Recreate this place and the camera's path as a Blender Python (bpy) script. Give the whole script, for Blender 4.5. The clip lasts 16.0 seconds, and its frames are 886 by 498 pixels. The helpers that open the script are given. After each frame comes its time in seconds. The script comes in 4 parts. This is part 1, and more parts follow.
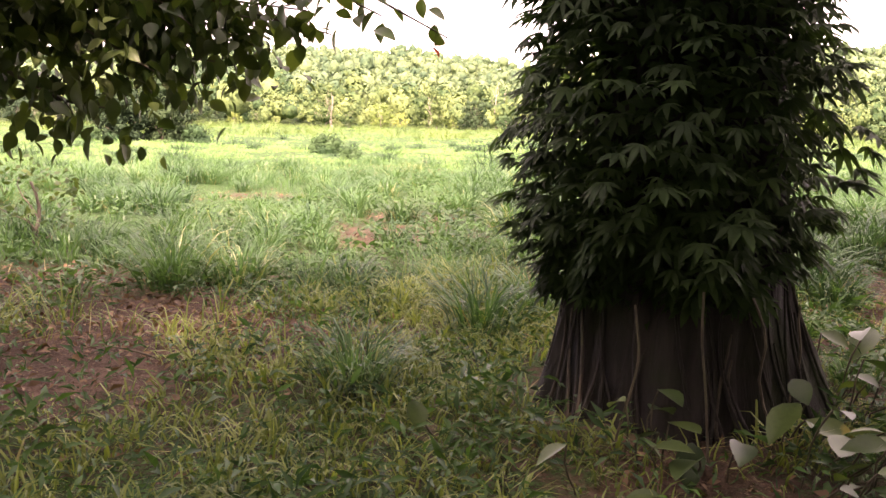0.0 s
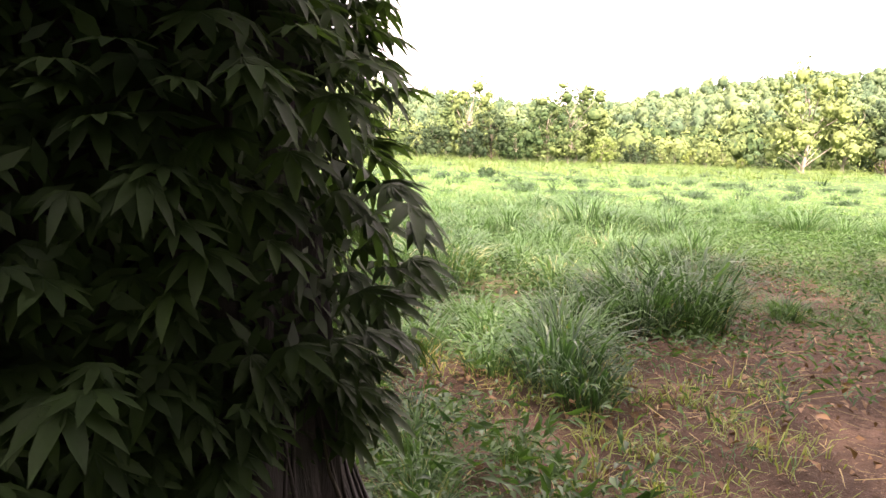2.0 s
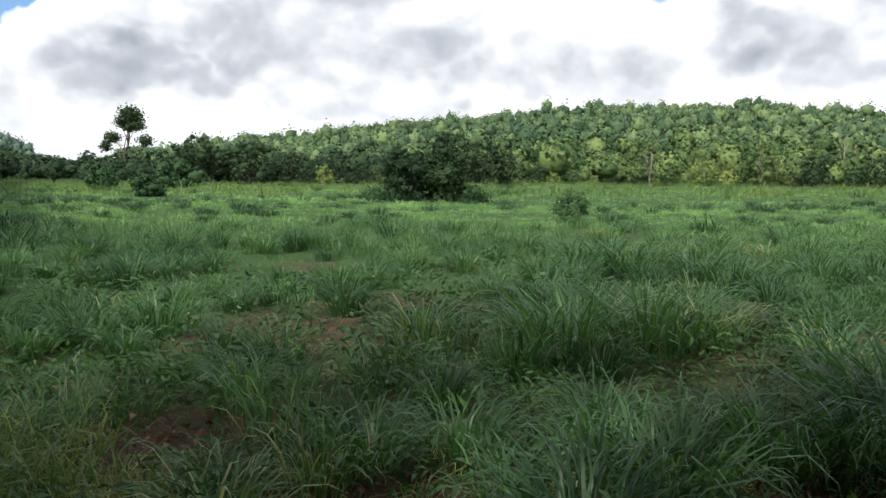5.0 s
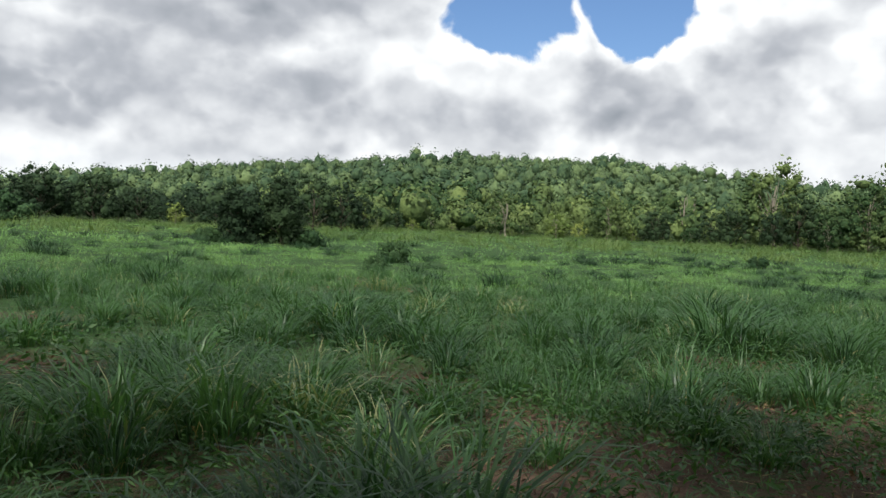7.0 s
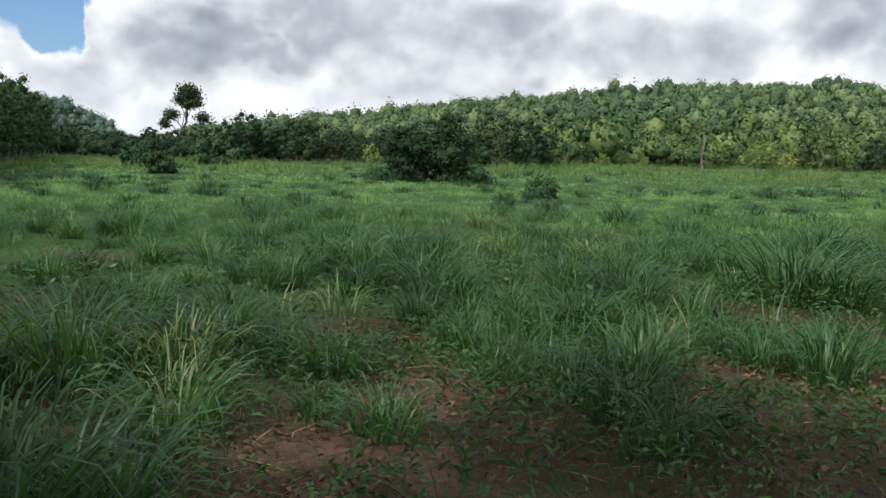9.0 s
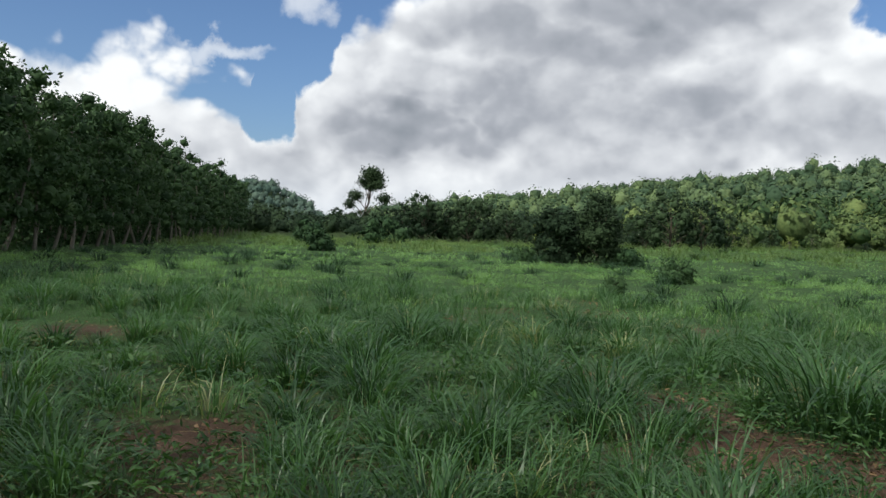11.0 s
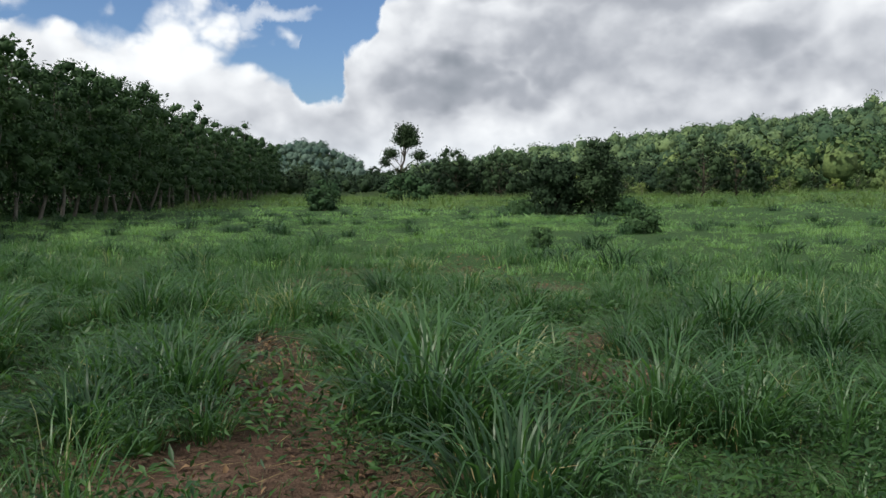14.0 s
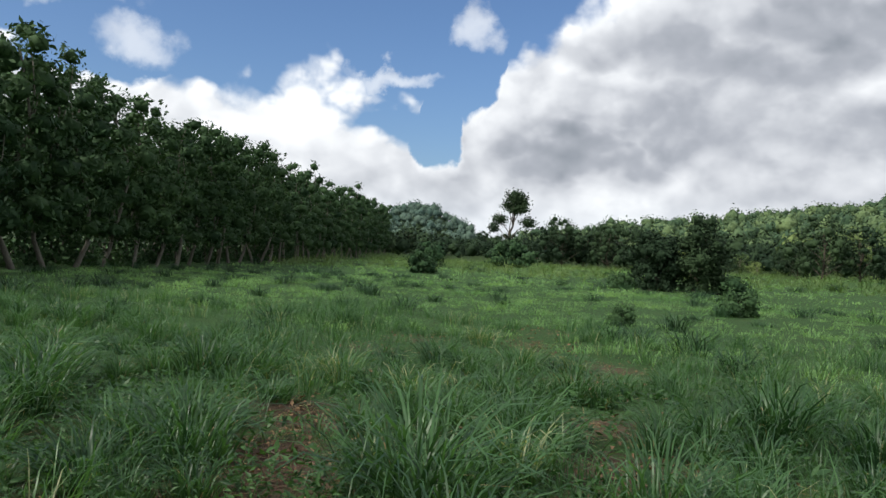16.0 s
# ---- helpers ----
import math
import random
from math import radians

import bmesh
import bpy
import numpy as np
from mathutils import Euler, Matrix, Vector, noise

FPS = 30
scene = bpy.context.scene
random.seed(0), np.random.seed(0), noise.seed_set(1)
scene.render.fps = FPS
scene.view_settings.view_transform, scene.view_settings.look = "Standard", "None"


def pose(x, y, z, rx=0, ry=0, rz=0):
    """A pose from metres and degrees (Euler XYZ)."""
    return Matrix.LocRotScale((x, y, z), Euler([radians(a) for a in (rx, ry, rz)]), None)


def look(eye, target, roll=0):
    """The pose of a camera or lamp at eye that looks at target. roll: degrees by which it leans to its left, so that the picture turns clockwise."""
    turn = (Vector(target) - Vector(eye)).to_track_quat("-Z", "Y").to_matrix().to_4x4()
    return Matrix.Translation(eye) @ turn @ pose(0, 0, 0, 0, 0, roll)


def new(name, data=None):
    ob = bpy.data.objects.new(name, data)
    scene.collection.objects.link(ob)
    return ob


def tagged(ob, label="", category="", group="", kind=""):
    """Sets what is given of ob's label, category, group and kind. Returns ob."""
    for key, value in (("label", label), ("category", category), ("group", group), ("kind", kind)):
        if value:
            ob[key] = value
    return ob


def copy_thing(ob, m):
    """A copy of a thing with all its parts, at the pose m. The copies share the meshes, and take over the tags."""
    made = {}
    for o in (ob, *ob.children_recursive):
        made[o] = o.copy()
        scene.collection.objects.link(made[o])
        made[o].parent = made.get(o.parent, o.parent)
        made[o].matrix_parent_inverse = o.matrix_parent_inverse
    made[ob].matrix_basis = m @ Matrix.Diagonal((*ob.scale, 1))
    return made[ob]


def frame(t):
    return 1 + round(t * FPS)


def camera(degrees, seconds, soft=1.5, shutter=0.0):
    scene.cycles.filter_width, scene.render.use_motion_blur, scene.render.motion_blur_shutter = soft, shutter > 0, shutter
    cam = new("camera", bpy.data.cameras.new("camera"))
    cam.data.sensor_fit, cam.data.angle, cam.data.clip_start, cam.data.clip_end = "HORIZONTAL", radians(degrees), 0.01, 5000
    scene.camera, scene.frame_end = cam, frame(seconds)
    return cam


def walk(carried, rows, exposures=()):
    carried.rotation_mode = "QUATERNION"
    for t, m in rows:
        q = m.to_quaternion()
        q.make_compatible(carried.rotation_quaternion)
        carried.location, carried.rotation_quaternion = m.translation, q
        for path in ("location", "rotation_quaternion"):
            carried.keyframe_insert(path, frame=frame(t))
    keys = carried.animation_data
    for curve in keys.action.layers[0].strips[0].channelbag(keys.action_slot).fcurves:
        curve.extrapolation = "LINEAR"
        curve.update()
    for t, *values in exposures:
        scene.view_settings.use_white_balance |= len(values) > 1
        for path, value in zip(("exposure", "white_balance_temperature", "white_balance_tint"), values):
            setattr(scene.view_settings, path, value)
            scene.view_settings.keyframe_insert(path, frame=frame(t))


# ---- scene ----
cam = camera(57.9, 16.0)
PATH = [
    (0, (2.112, 2.385, 1.148), (3.029, 4.137, 0.851), 1.4),
    (0.5, (2.727, 2.541, 1.159), (3.772, 4.224, 0.882), 1.0),
    (1, (3.244, 2.72, 1.197), (4.358, 4.357, 0.917), 1.1),
    (1.5, (3.658, 2.867, 1.213), (4.664, 4.576, 0.955), 1.4),
    (2, (4.069, 3.002, 1.249), (5.198, 4.637, 1.02), 2.0),
    (2.5, (4.609, 3.184, 1.246), (5.717, 4.837, 1.05), 0.5),
    (3, (5.03, 3.416, 1.223), (5.904, 5.205, 1.035), 0.7),
    (3.5, (5.446, 3.601, 1.222), (6.018, 5.511, 1.066), 0.9),
    (6, (7.38, 3.949, 1.239), (7.458, 5.941, 1.075), 0.5),
    (6.5, (7.959, 4.102, 1.255), (8.285, 6.073, 1.16), 2.6),
    (7, (8.498, 4.294, 1.338), (8.935, 6.245, 1.291), 2.7),
    (7.5, (9.004, 4.377, 1.382), (9.342, 6.347, 1.319), 0.7),
    (8, (9.486, 4.587, 1.392), (9.626, 6.58, 1.299), 1.1),
    (8.5, (9.995, 4.679, 1.369), (9.972, 6.673, 1.228), 1.4),
    (9, (10.566, 4.843, 1.371), (10.512, 6.83, 1.149), 1.3),
    (9.5, (11.129, 5.055, 1.397), (11.072, 7.051, 1.282), 2.2),
    (10, (11.629, 5.268, 1.414), (11.374, 7.252, 1.378), 2.5),
    (12.5, (14.02, 7.959, 1.325), (13.421, 9.866, 1.27), 1.2),
    (13, (14.552, 8.068, 1.335), (13.909, 9.96, 1.248), 0.4),
    (13.5, (15.023, 8.321, 1.332), (14.342, 10.197, 1.192), 0.6),
    (14, (15.448, 8.583, 1.379), (14.813, 10.474, 1.233), -0.2),
    (14.5, (15.714, 8.733, 1.457), (14.921, 10.565, 1.327), 0.8),
    (15, (15.906, 8.804, 1.475), (15.109, 10.636, 1.386), 3.9),
    (15.5, (16.02, 8.786, 1.504), (15.128, 10.576, 1.472), 2.7),
    (16, (16.045, 8.818, 1.495), (15.156, 10.609, 1.504), 2.9),
]
walk(cam, [(t, look(e, g, r)) for t, e, g, r in PATH],
     exposures=[(0, 2.9, 7900, 44), (1.5, 2.9, 7900, 40), (2.0, 2.88, 7600, 36), (2.5, 1.85, 6900, 18), (3.0, 0.9, 6500, 11),
                (3.5, 0.45, 6400, 10), (6, 0.85, 6300, 8), (7, 0.3, 6300, 8), (8.5, 0.25, 6200, 8), (9, 0.36, 6200, 8), (9.5, 0.65, 6200, 8), (10, 0.22, 6200, 8), (12.5, 0.05, 6200, 9), (16, 0.2, 6200, 9)])

# ---- world, sun, exposure ----
SUN_AZ, SUN_EL = -148.0, 44.0        # degrees from +y towards +x, and above the horizon


def link(nt, a, b):
    nt.links.new(a, b)


def mth(nt, op, a, b=None, clamp=False):
    n = nt.nodes.new("ShaderNodeMath")
    n.operation, n.use_clamp = op, clamp
    for i, v in enumerate((a, b)):
        if v is None:
            continue
        if isinstance(v, (int, float)):
            n.inputs[i].default_value = v
        else:
            nt.links.new(v, n.inputs[i])
    return n.outputs[0]


def noise_tex(nt, vec, scale, detail=4.0, rough=0.55, distort=0.0):
    n = nt.nodes.new("ShaderNodeTexNoise")
    n.inputs["Scale"].default_value = scale
    n.inputs["Detail"].default_value = detail
    n.inputs["Roughness"].default_value = rough
    n.inputs["Distortion"].default_value = distort
    if vec is not None:
        nt.links.new(vec, n.inputs["Vector"])
    return n.outputs[0]


def ramp(nt, fac, stops):
    n = nt.nodes.new("ShaderNodeValToRGB")
    el = n.color_ramp.elements
    while len(el) < len(stops):
        el.new(0.5)
    for e, (p, c) in zip(el, stops):
        e.position = p
        e.color = (*c, 1) if len(c) == 3 else c
    nt.links.new(fac, n.inputs[0])
    return n.outputs[0]


def mix_col(nt, fac, a, b):
    n = nt.nodes.new("ShaderNodeMix")
    n.data_type = "RGBA"
    for sock, v in ((n.inputs[0], fac), (n.inputs[6], a), (n.inputs[7], b)):
        if isinstance(v, (int, float)):
            sock.default_value = v
        elif isinstance(v, tuple):
            sock.default_value = (*v, 1)
        else:
            nt.links.new(v, sock)
    return n.outputs[2]


def smooth(nt, v, lo, hi):
    n = nt.nodes.new("ShaderNodeMapRange")
    n.interpolation_type = "SMOOTHSTEP"
    nt.links.new(v, n.inputs[0])
    n.inputs[1].default_value, n.inputs[2].default_value = lo, hi
    return n.outputs[0]


def opening(nt, d, az, el, rx, rz):
    """How deep a direction lies in a gap between the clouds: 1 at its middle, 0 at its rim, below 0 outside."""
    r = nt.nodes.new("ShaderNodeVectorRotate")
    r.rotation_type = "Z_AXIS"
    r.inputs["Angle"].default_value = radians(az)
    link(nt, d, r.inputs["Vector"])
    s = nt.nodes.new("ShaderNodeSeparateXYZ")
    link(nt, r.outputs[0], s.inputs[0])
    zc = math.sin(radians(el))
    ex = mth(nt, "POWER", mth(nt, "ABSOLUTE", mth(nt, "MULTIPLY", s.outputs[0], 1 / math.sin(radians(rx)))), 2)
    ez = mth(nt, "POWER", mth(nt, "ABSOLUTE", mth(nt, "MULTIPLY", mth(nt, "SUBTRACT", s.outputs[2], zc), 1 / math.sin(radians(rz)))), 2)
    g = mth(nt, "SUBTRACT", 1.0, mth(nt, "ADD", ex, ez))
    back = mth(nt, "MULTIPLY", mth(nt, "LESS_THAN", s.outputs[1], 0.0), -4)
    return mth(nt, "ADD", mth(nt, "MAXIMUM", g, -1.5), back)


world = bpy.data.worlds.new("sky")
scene.world = world
world.use_nodes = True
nt = world.node_tree
nt.nodes.clear()
sky = nt.nodes.new("ShaderNodeTexSky")
sky.sky_type, sky.sun_disc = "NISHITA", False
sky.sun_elevation, sky.sun_rotation = radians(SUN_EL), radians(SUN_AZ)
sky.air_density, sky.dust_density = 1.0, 1.2
co = nt.nodes.new("ShaderNodeTexCoord").outputs["Generated"]


def shifted(nt, vec, by, scale=(1, 1, 1)):
    """vec moved by a fixed offset, after a stretch."""
    n = nt.nodes.new("ShaderNodeVectorMath")
    n.operation = "MULTIPLY_ADD"
    link(nt, vec, n.inputs[0])
    n.inputs[1].default_value, n.inputs[2].default_value = scale, by
    return n.outputs[0]


def wavering(nt, vec, scale, amount, detail=6.0):
    """vec moved about by noise of that amount."""
    rag = nt.nodes.new("ShaderNodeTexNoise")
    rag.inputs["Scale"].default_value, rag.inputs["Detail"].default_value, rag.inputs["Roughness"].default_value = scale, detail, 0.55
    link(nt, vec, rag.inputs["Vector"])
    n = nt.nodes.new("ShaderNodeVectorMath")
    n.operation = "MULTIPLY_ADD"
    link(nt, shifted(nt, rag.outputs["Color"], (-0.5, -0.5, -0.5)), n.inputs[0])
    n.inputs[1].default_value = (amount, amount, amount)
    link(nt, vec, n.inputs[2])
    return n.outputs[0]


def puffs(nt, vec):
    """Rounded cloud heads on three scales; higher inside a head."""
    soft = wavering(nt, vec, 5.0, 0.16, 5.0)
    total = None
    for scale, share in ((7.0, 0.55), (15.0, 0.28), (33.0, 0.13)):
        v = nt.nodes.new("ShaderNodeTexVoronoi")
        v.feature = "SMOOTH_F1"
        v.inputs["Scale"].default_value, v.inputs["Smoothness"].default_value = scale, 0.35
        link(nt, soft, v.inputs["Vector"])
        h = mth(nt, "MULTIPLY", mth(nt, "SUBTRACT", 0.75, v.outputs["Distance"]), share)
        total = h if total is None else mth(nt, "ADD", total, h)
    return total


a, e = radians(SUN_AZ), radians(SUN_EL)
sun_way = Vector((math.sin(a) * math.cos(e), math.cos(a) * math.cos(e), math.sin(e)))
sv = shifted(nt, co, (0.31, 0.12, 0.0), (1.0, 1.0, 1.3))
heads = puffs(nt, sv)
heads_sunward = puffs(nt, shifted(nt, sv, tuple(sun_way * 0.030)))
wide = noise_tex(nt, sv, 2.6, 7.0, 0.46)
edge_way = wavering(nt, wavering(nt, co, 5.0, 0.10, 2.0), 17.0, 0.05, 6.0)
# gaps between the clouds and their grey bellies: azimuth, height and half-widths in degrees
GAPS = [(-36.0, 22.5, 17.5, 10.5), (-27.6, 9.8, 1.5, 2.6), (-25.6, 13.0, 2.3, 2.6), (-51.0, 14.0, 8.0, 3.2),
        (16.4, 14.8, 4.2, 2.6), (26.3, 15.0, 3.6, 2.0), (21.5, 17.0, 6.5, 1.1)]
STRAYS = [(-48.2, 13.2, 2.3, 1.5), (-24.6, 15.6, 1.3, 1.5), (-31.0, 12.0, 3.4, 0.7), (-53.0, 16.5, 5.0, 1.2)]
BELLIES = [(-4.5, 10.8, 9.0, 3.4), (9.5, 7.0, 8.0, 1.9), (34.5, 11.0, 4.2, 2.6), (-16.5, 7.0, 5.0, 1.3), (25.0, 9.2, 5.5, 1.8), (4.0, 16.0, 12.0, 3.0), (-12.0, 15.0, 6.0, 2.0)]


def widest(nt, vec, rows):
    g = None
    for row in rows:
        o = opening(nt, vec, *row)
        g = o if g is None else mth(nt, "MAXIMUM", g, o)
    return g


gaps = widest(nt, edge_way, GAPS)
belly = smooth(nt, widest(nt, wavering(nt, co, 6.0, 0.16, 4.0), BELLIES), -1.0, 1.0)
cover = mth(nt, "ADD", mth(nt, "MULTIPLY", gaps, -0.6), mth(nt, "MULTIPLY", mth(nt, "SUBTRACT", heads, 0.33), 1.5))
stray = smooth(nt, widest(nt, wavering(nt, co, 20.0, 0.09, 7.0), STRAYS), -0.6, 1.3)
mask = mth(nt, "MAXIMUM", smooth(nt, cover, -0.10, 0.12), mth(nt, "MULTIPLY", stray, 0.62))
rim = smooth(nt, gaps, -1.4, 0.1)
lit = mth(nt, "ADD", mth(nt, "MULTIPLY", mth(nt, "SUBTRACT", heads, heads_sunward), 1.1), 0.68)
lit = mth(nt, "ADD", lit, mth(nt, "MULTIPLY", mth(nt, "SUBTRACT", wide, 0.5), 0.75))
lit = mth(nt, "ADD", lit, mth(nt, "MULTIPLY", rim, 0.30))
lit = mth(nt, "SUBTRACT", lit, mth(nt, "MULTIPLY", belly, 0.28))
cloud = ramp(nt, lit, [(0.05, (0.25, 0.27, 0.30)), (0.38, (0.42, 0.43, 0.46)), (0.68, (0.70, 0.70, 0.71)), (0.95, (0.97, 0.96, 0.94))])
blue = nt.nodes.new("ShaderNodeVectorMath")
blue.operation = "MULTIPLY"
link(nt, sky.outputs[0], blue.inputs[0])
blue.inputs[1].default_value = (0.072, 0.085, 0.104)
both = mix_col(nt, mask, blue.outputs[0], cloud)
sepz = nt.nodes.new("ShaderNodeSeparateXYZ")
link(nt, co, sepz.inputs[0])
low = smooth(nt, sepz.outputs[2], 0.10, -0.01)
both = mix_col(nt, mth(nt, "MULTIPLY", low, 0.55), both, (0.70, 0.74, 0.78))
bg = nt.nodes.new("ShaderNodeBackground")
link(nt, both, bg.inputs[0])
bg.inputs[1].default_value = 1.0
out = nt.nodes.new("ShaderNodeOutputWorld")
link(nt, bg.outputs[0], out.inputs[0])

sun = new("sun", bpy.data.lights.new("sun", "SUN"))
sun.data.energy, sun.data.angle, sun.data.color = 4.1, radians(1.5), (1.0, 0.93, 0.80)
sun.matrix_world = look(sun_way * 50, (0, 0, 0))


# ---- materials ----
def material(name):
    m = bpy.data.materials.new(name)
    m.use_nodes = True
    m.node_tree.nodes.clear()
    return m, m.node_tree


def leaf_material(name, dark, light, dry=None, through_share=0.3, rough=0.5, spread=0.35, patch=1.5, island=0.55, gloss=0.35):
    """Leaves: colour varies leaf by leaf, plant by plant and in patches; some light passes through."""
    m, nt = material(name)
    geo = nt.nodes.new("ShaderNodeNewGeometry")
    info = nt.nodes.new("ShaderNodeObjectInfo")
    tc = nt.nodes.new("ShaderNodeTexCoord")
    n = noise_tex(nt, geo.outputs["Position"], patch, 3.0)
    v = mth(nt, "ADD", mth(nt, "MULTIPLY", geo.outputs["Random Per Island"], island), mth(nt, "MULTIPLY", smooth(nt, n, 0.25, 0.75), 1.0 - island))
    v = mth(nt, "ADD", v, mth(nt, "MULTIPLY", mth(nt, "SUBTRACT", info.outputs["Random"], 0.5), spread), clamp=True)
    stops = [(0.15, dark), (0.8, light)]
    if dry:
        stops += [(0.93, light), (0.97, dry)]
    col = ramp(nt, v, stops)
    streak = noise_tex(nt, tc.outputs["Object"], 60.0, 2.0)
    col = mix_col(nt, mth(nt, "MULTIPLY", mth(nt, "SUBTRACT", streak, 0.35, True), 0.5), col, tuple(c * 0.6 for c in dark))
    p = nt.nodes.new("ShaderNodeBsdfPrincipled")
    link(nt, col, p.inputs["Base Color"])
    p.inputs["Roughness"].default_value = rough
    p.inputs["Specular IOR Level"].default_value = gloss
    t = nt.nodes.new("ShaderNodeBsdfTranslucent")
    warm = nt.nodes.new("ShaderNodeVectorMath")
    warm.operation = "MULTIPLY"
    link(nt, col, warm.inputs[0])
    warm.inputs[1].default_value = (1.5, 1.6, 0.7)
    link(nt, warm.outputs[0], t.inputs[0])
    mix = nt.nodes.new("ShaderNodeMixShader")
    mix.inputs[0].default_value = through_share
    link(nt, p.outputs[0], mix.inputs[1])
    link(nt, t.outputs[0], mix.inputs[2])
    o = nt.nodes.new("ShaderNodeOutputMaterial")
    link(nt, mix.outputs[0], o.inputs[0])
    return m


def crown_material(name, dark, light, size, rough=0.75):
    """Foliage seen as a mass: leaf clumps in relief, colour by clump and by stand, shade painted into the gaps between
    clumps.
    """
    m, nt = material(name)
    geo = nt.nodes.new("ShaderNodeNewGeometry")
    info = nt.nodes.new("ShaderNodeObjectInfo")
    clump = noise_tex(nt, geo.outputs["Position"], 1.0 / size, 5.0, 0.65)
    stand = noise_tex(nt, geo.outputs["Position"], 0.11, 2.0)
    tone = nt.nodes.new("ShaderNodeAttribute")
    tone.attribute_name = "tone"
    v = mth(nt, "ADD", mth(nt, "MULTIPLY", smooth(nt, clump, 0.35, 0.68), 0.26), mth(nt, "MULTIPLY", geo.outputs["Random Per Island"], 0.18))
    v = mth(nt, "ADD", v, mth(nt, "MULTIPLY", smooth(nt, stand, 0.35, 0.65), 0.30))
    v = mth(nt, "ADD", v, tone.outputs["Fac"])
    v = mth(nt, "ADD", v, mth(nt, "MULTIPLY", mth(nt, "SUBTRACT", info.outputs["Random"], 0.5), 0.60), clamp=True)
    p = nt.nodes.new("ShaderNodeBsdfPrincipled")
    link(nt, ramp(nt, v, [(0.1, dark), (0.9, light)]), p.inputs["Base Color"])
    p.inputs["Roughness"].default_value = rough
    p.inputs["Specular IOR Level"].default_value = 0.15
    b = nt.nodes.new("ShaderNodeBump")
    b.inputs["Strength"].default_value, b.inputs["Distance"].default_value = 0.5, size * 0.8
    link(nt, clump, b.inputs["Height"])
    link(nt, b.outputs[0], p.inputs["Normal"])
    o = nt.nodes.new("ShaderNodeOutputMaterial")
    link(nt, p.outputs[0], o.inputs[0])
    return m


def bark_material(name, dark, light, scale=6.0, stretch_z=0.25, bump=0.5):
    m, nt = material(name)
    tc = nt.nodes.new("ShaderNodeTexCoord")
    mp = nt.nodes.new("ShaderNodeMapping")
    mp.inputs["Scale"].default_value = (1, 1, stretch_z)
    link(nt, tc.outputs["Object"], mp.inputs["Vector"])
    n1 = noise_tex(nt, mp.outputs[0], scale, 6.0, 0.65, 0.6)
    n2 = noise_tex(nt, tc.outputs["Object"], scale * 0.3, 3.0)
    col = ramp(nt, n1, [(0.3, dark), (0.7, light)])
    col = mix_col(nt, smooth(nt, n2, 0.5, 0.75), col, tuple(0.5 * (x + y) + g for x, y, g in zip(dark, light, (0, 0.012, -0.004))))
    p = nt.nodes.new("ShaderNodeBsdfPrincipled")
    link(nt, col, p.inputs["Base Color"])
    p.inputs["Roughness"].default_value = 0.9
    b = nt.nodes.new("ShaderNodeBump")
    b.inputs["Strength"].default_value, b.inputs["Distance"].default_value = bump, 0.03
    link(nt, n1, b.inputs["Height"])
    link(nt, b.outputs[0], p.inputs["Normal"])
    o = nt.nodes.new("ShaderNodeOutputMaterial")
    link(nt, p.outputs[0], o.inputs[0])
    return m


def ground_material():
    """Reddish soil with crumbs, dead leaves and a green film of seedlings; greener out in the field."""
    m, nt = material("soil_and_turf")
    geo = nt.nodes.new("ShaderNodeNewGeometry").outputs["Position"]
    att = nt.nodes.new("ShaderNodeAttribute")
    att.attribute_name = "turf"
    n1 = noise_tex(nt, geo, 0.9, 5.0, 0.6)
    n2 = noise_tex(nt, geo, 14.0, 6.0, 0.7)
    n3 = noise_tex(nt, geo, 70.0, 3.0, 0.6)
    soil = ramp(nt, n1, [(0.3, (0.038, 0.027, 0.020)), (0.54, (0.090, 0.058, 0.042)), (0.76, (0.230, 0.148, 0.108))])
    soil = mix_col(nt, mth(nt, "MULTIPLY", smooth(nt, n2, 0.45, 0.62), 0.75), soil, (0.050, 0.033, 0.023))
    soil = mix_col(nt, smooth(nt, n3, 0.60, 0.70), soil, (0.22, 0.16, 0.10))
    turf = ramp(nt, n2, [(0.3, (0.022, 0.056, 0.020)), (0.7, (0.064, 0.140, 0.042))])
    turf = mix_col(nt, smooth(nt, n3, 0.48, 0.62), turf, (0.026, 0.022, 0.013))
    turf = mix_col(nt, smooth(nt, n1, 0.55, 0.75), turf, (0.052, 0.080, 0.026))
    cover = mth(nt, "ADD", att.outputs["Fac"], mth(nt, "MULTIPLY", mth(nt, "SUBTRACT", n2, 0.5), 0.9))
    col = mix_col(nt, smooth(nt, cover, 0.35, 0.65), soil, turf)
    p = nt.nodes.new("ShaderNodeBsdfPrincipled")
    link(nt, col, p.inputs["Base Color"])
    p.inputs["Roughness"].default_value = 0.95
    p.inputs["Specular IOR Level"].default_value = 0.1
    b = nt.nodes.new("ShaderNodeBump")
    b.inputs["Strength"].default_value, b.inputs["Distance"].default_value = 1.0, 0.05
    link(nt, mth(nt, "ADD", n2, mth(nt, "MULTIPLY", n3, 0.4)), b.inputs["Height"])
    link(nt, b.outputs[0], p.inputs["Normal"])
    o = nt.nodes.new("ShaderNodeOutputMaterial")
    link(nt, p.outputs[0], o.inputs[0])
    return m


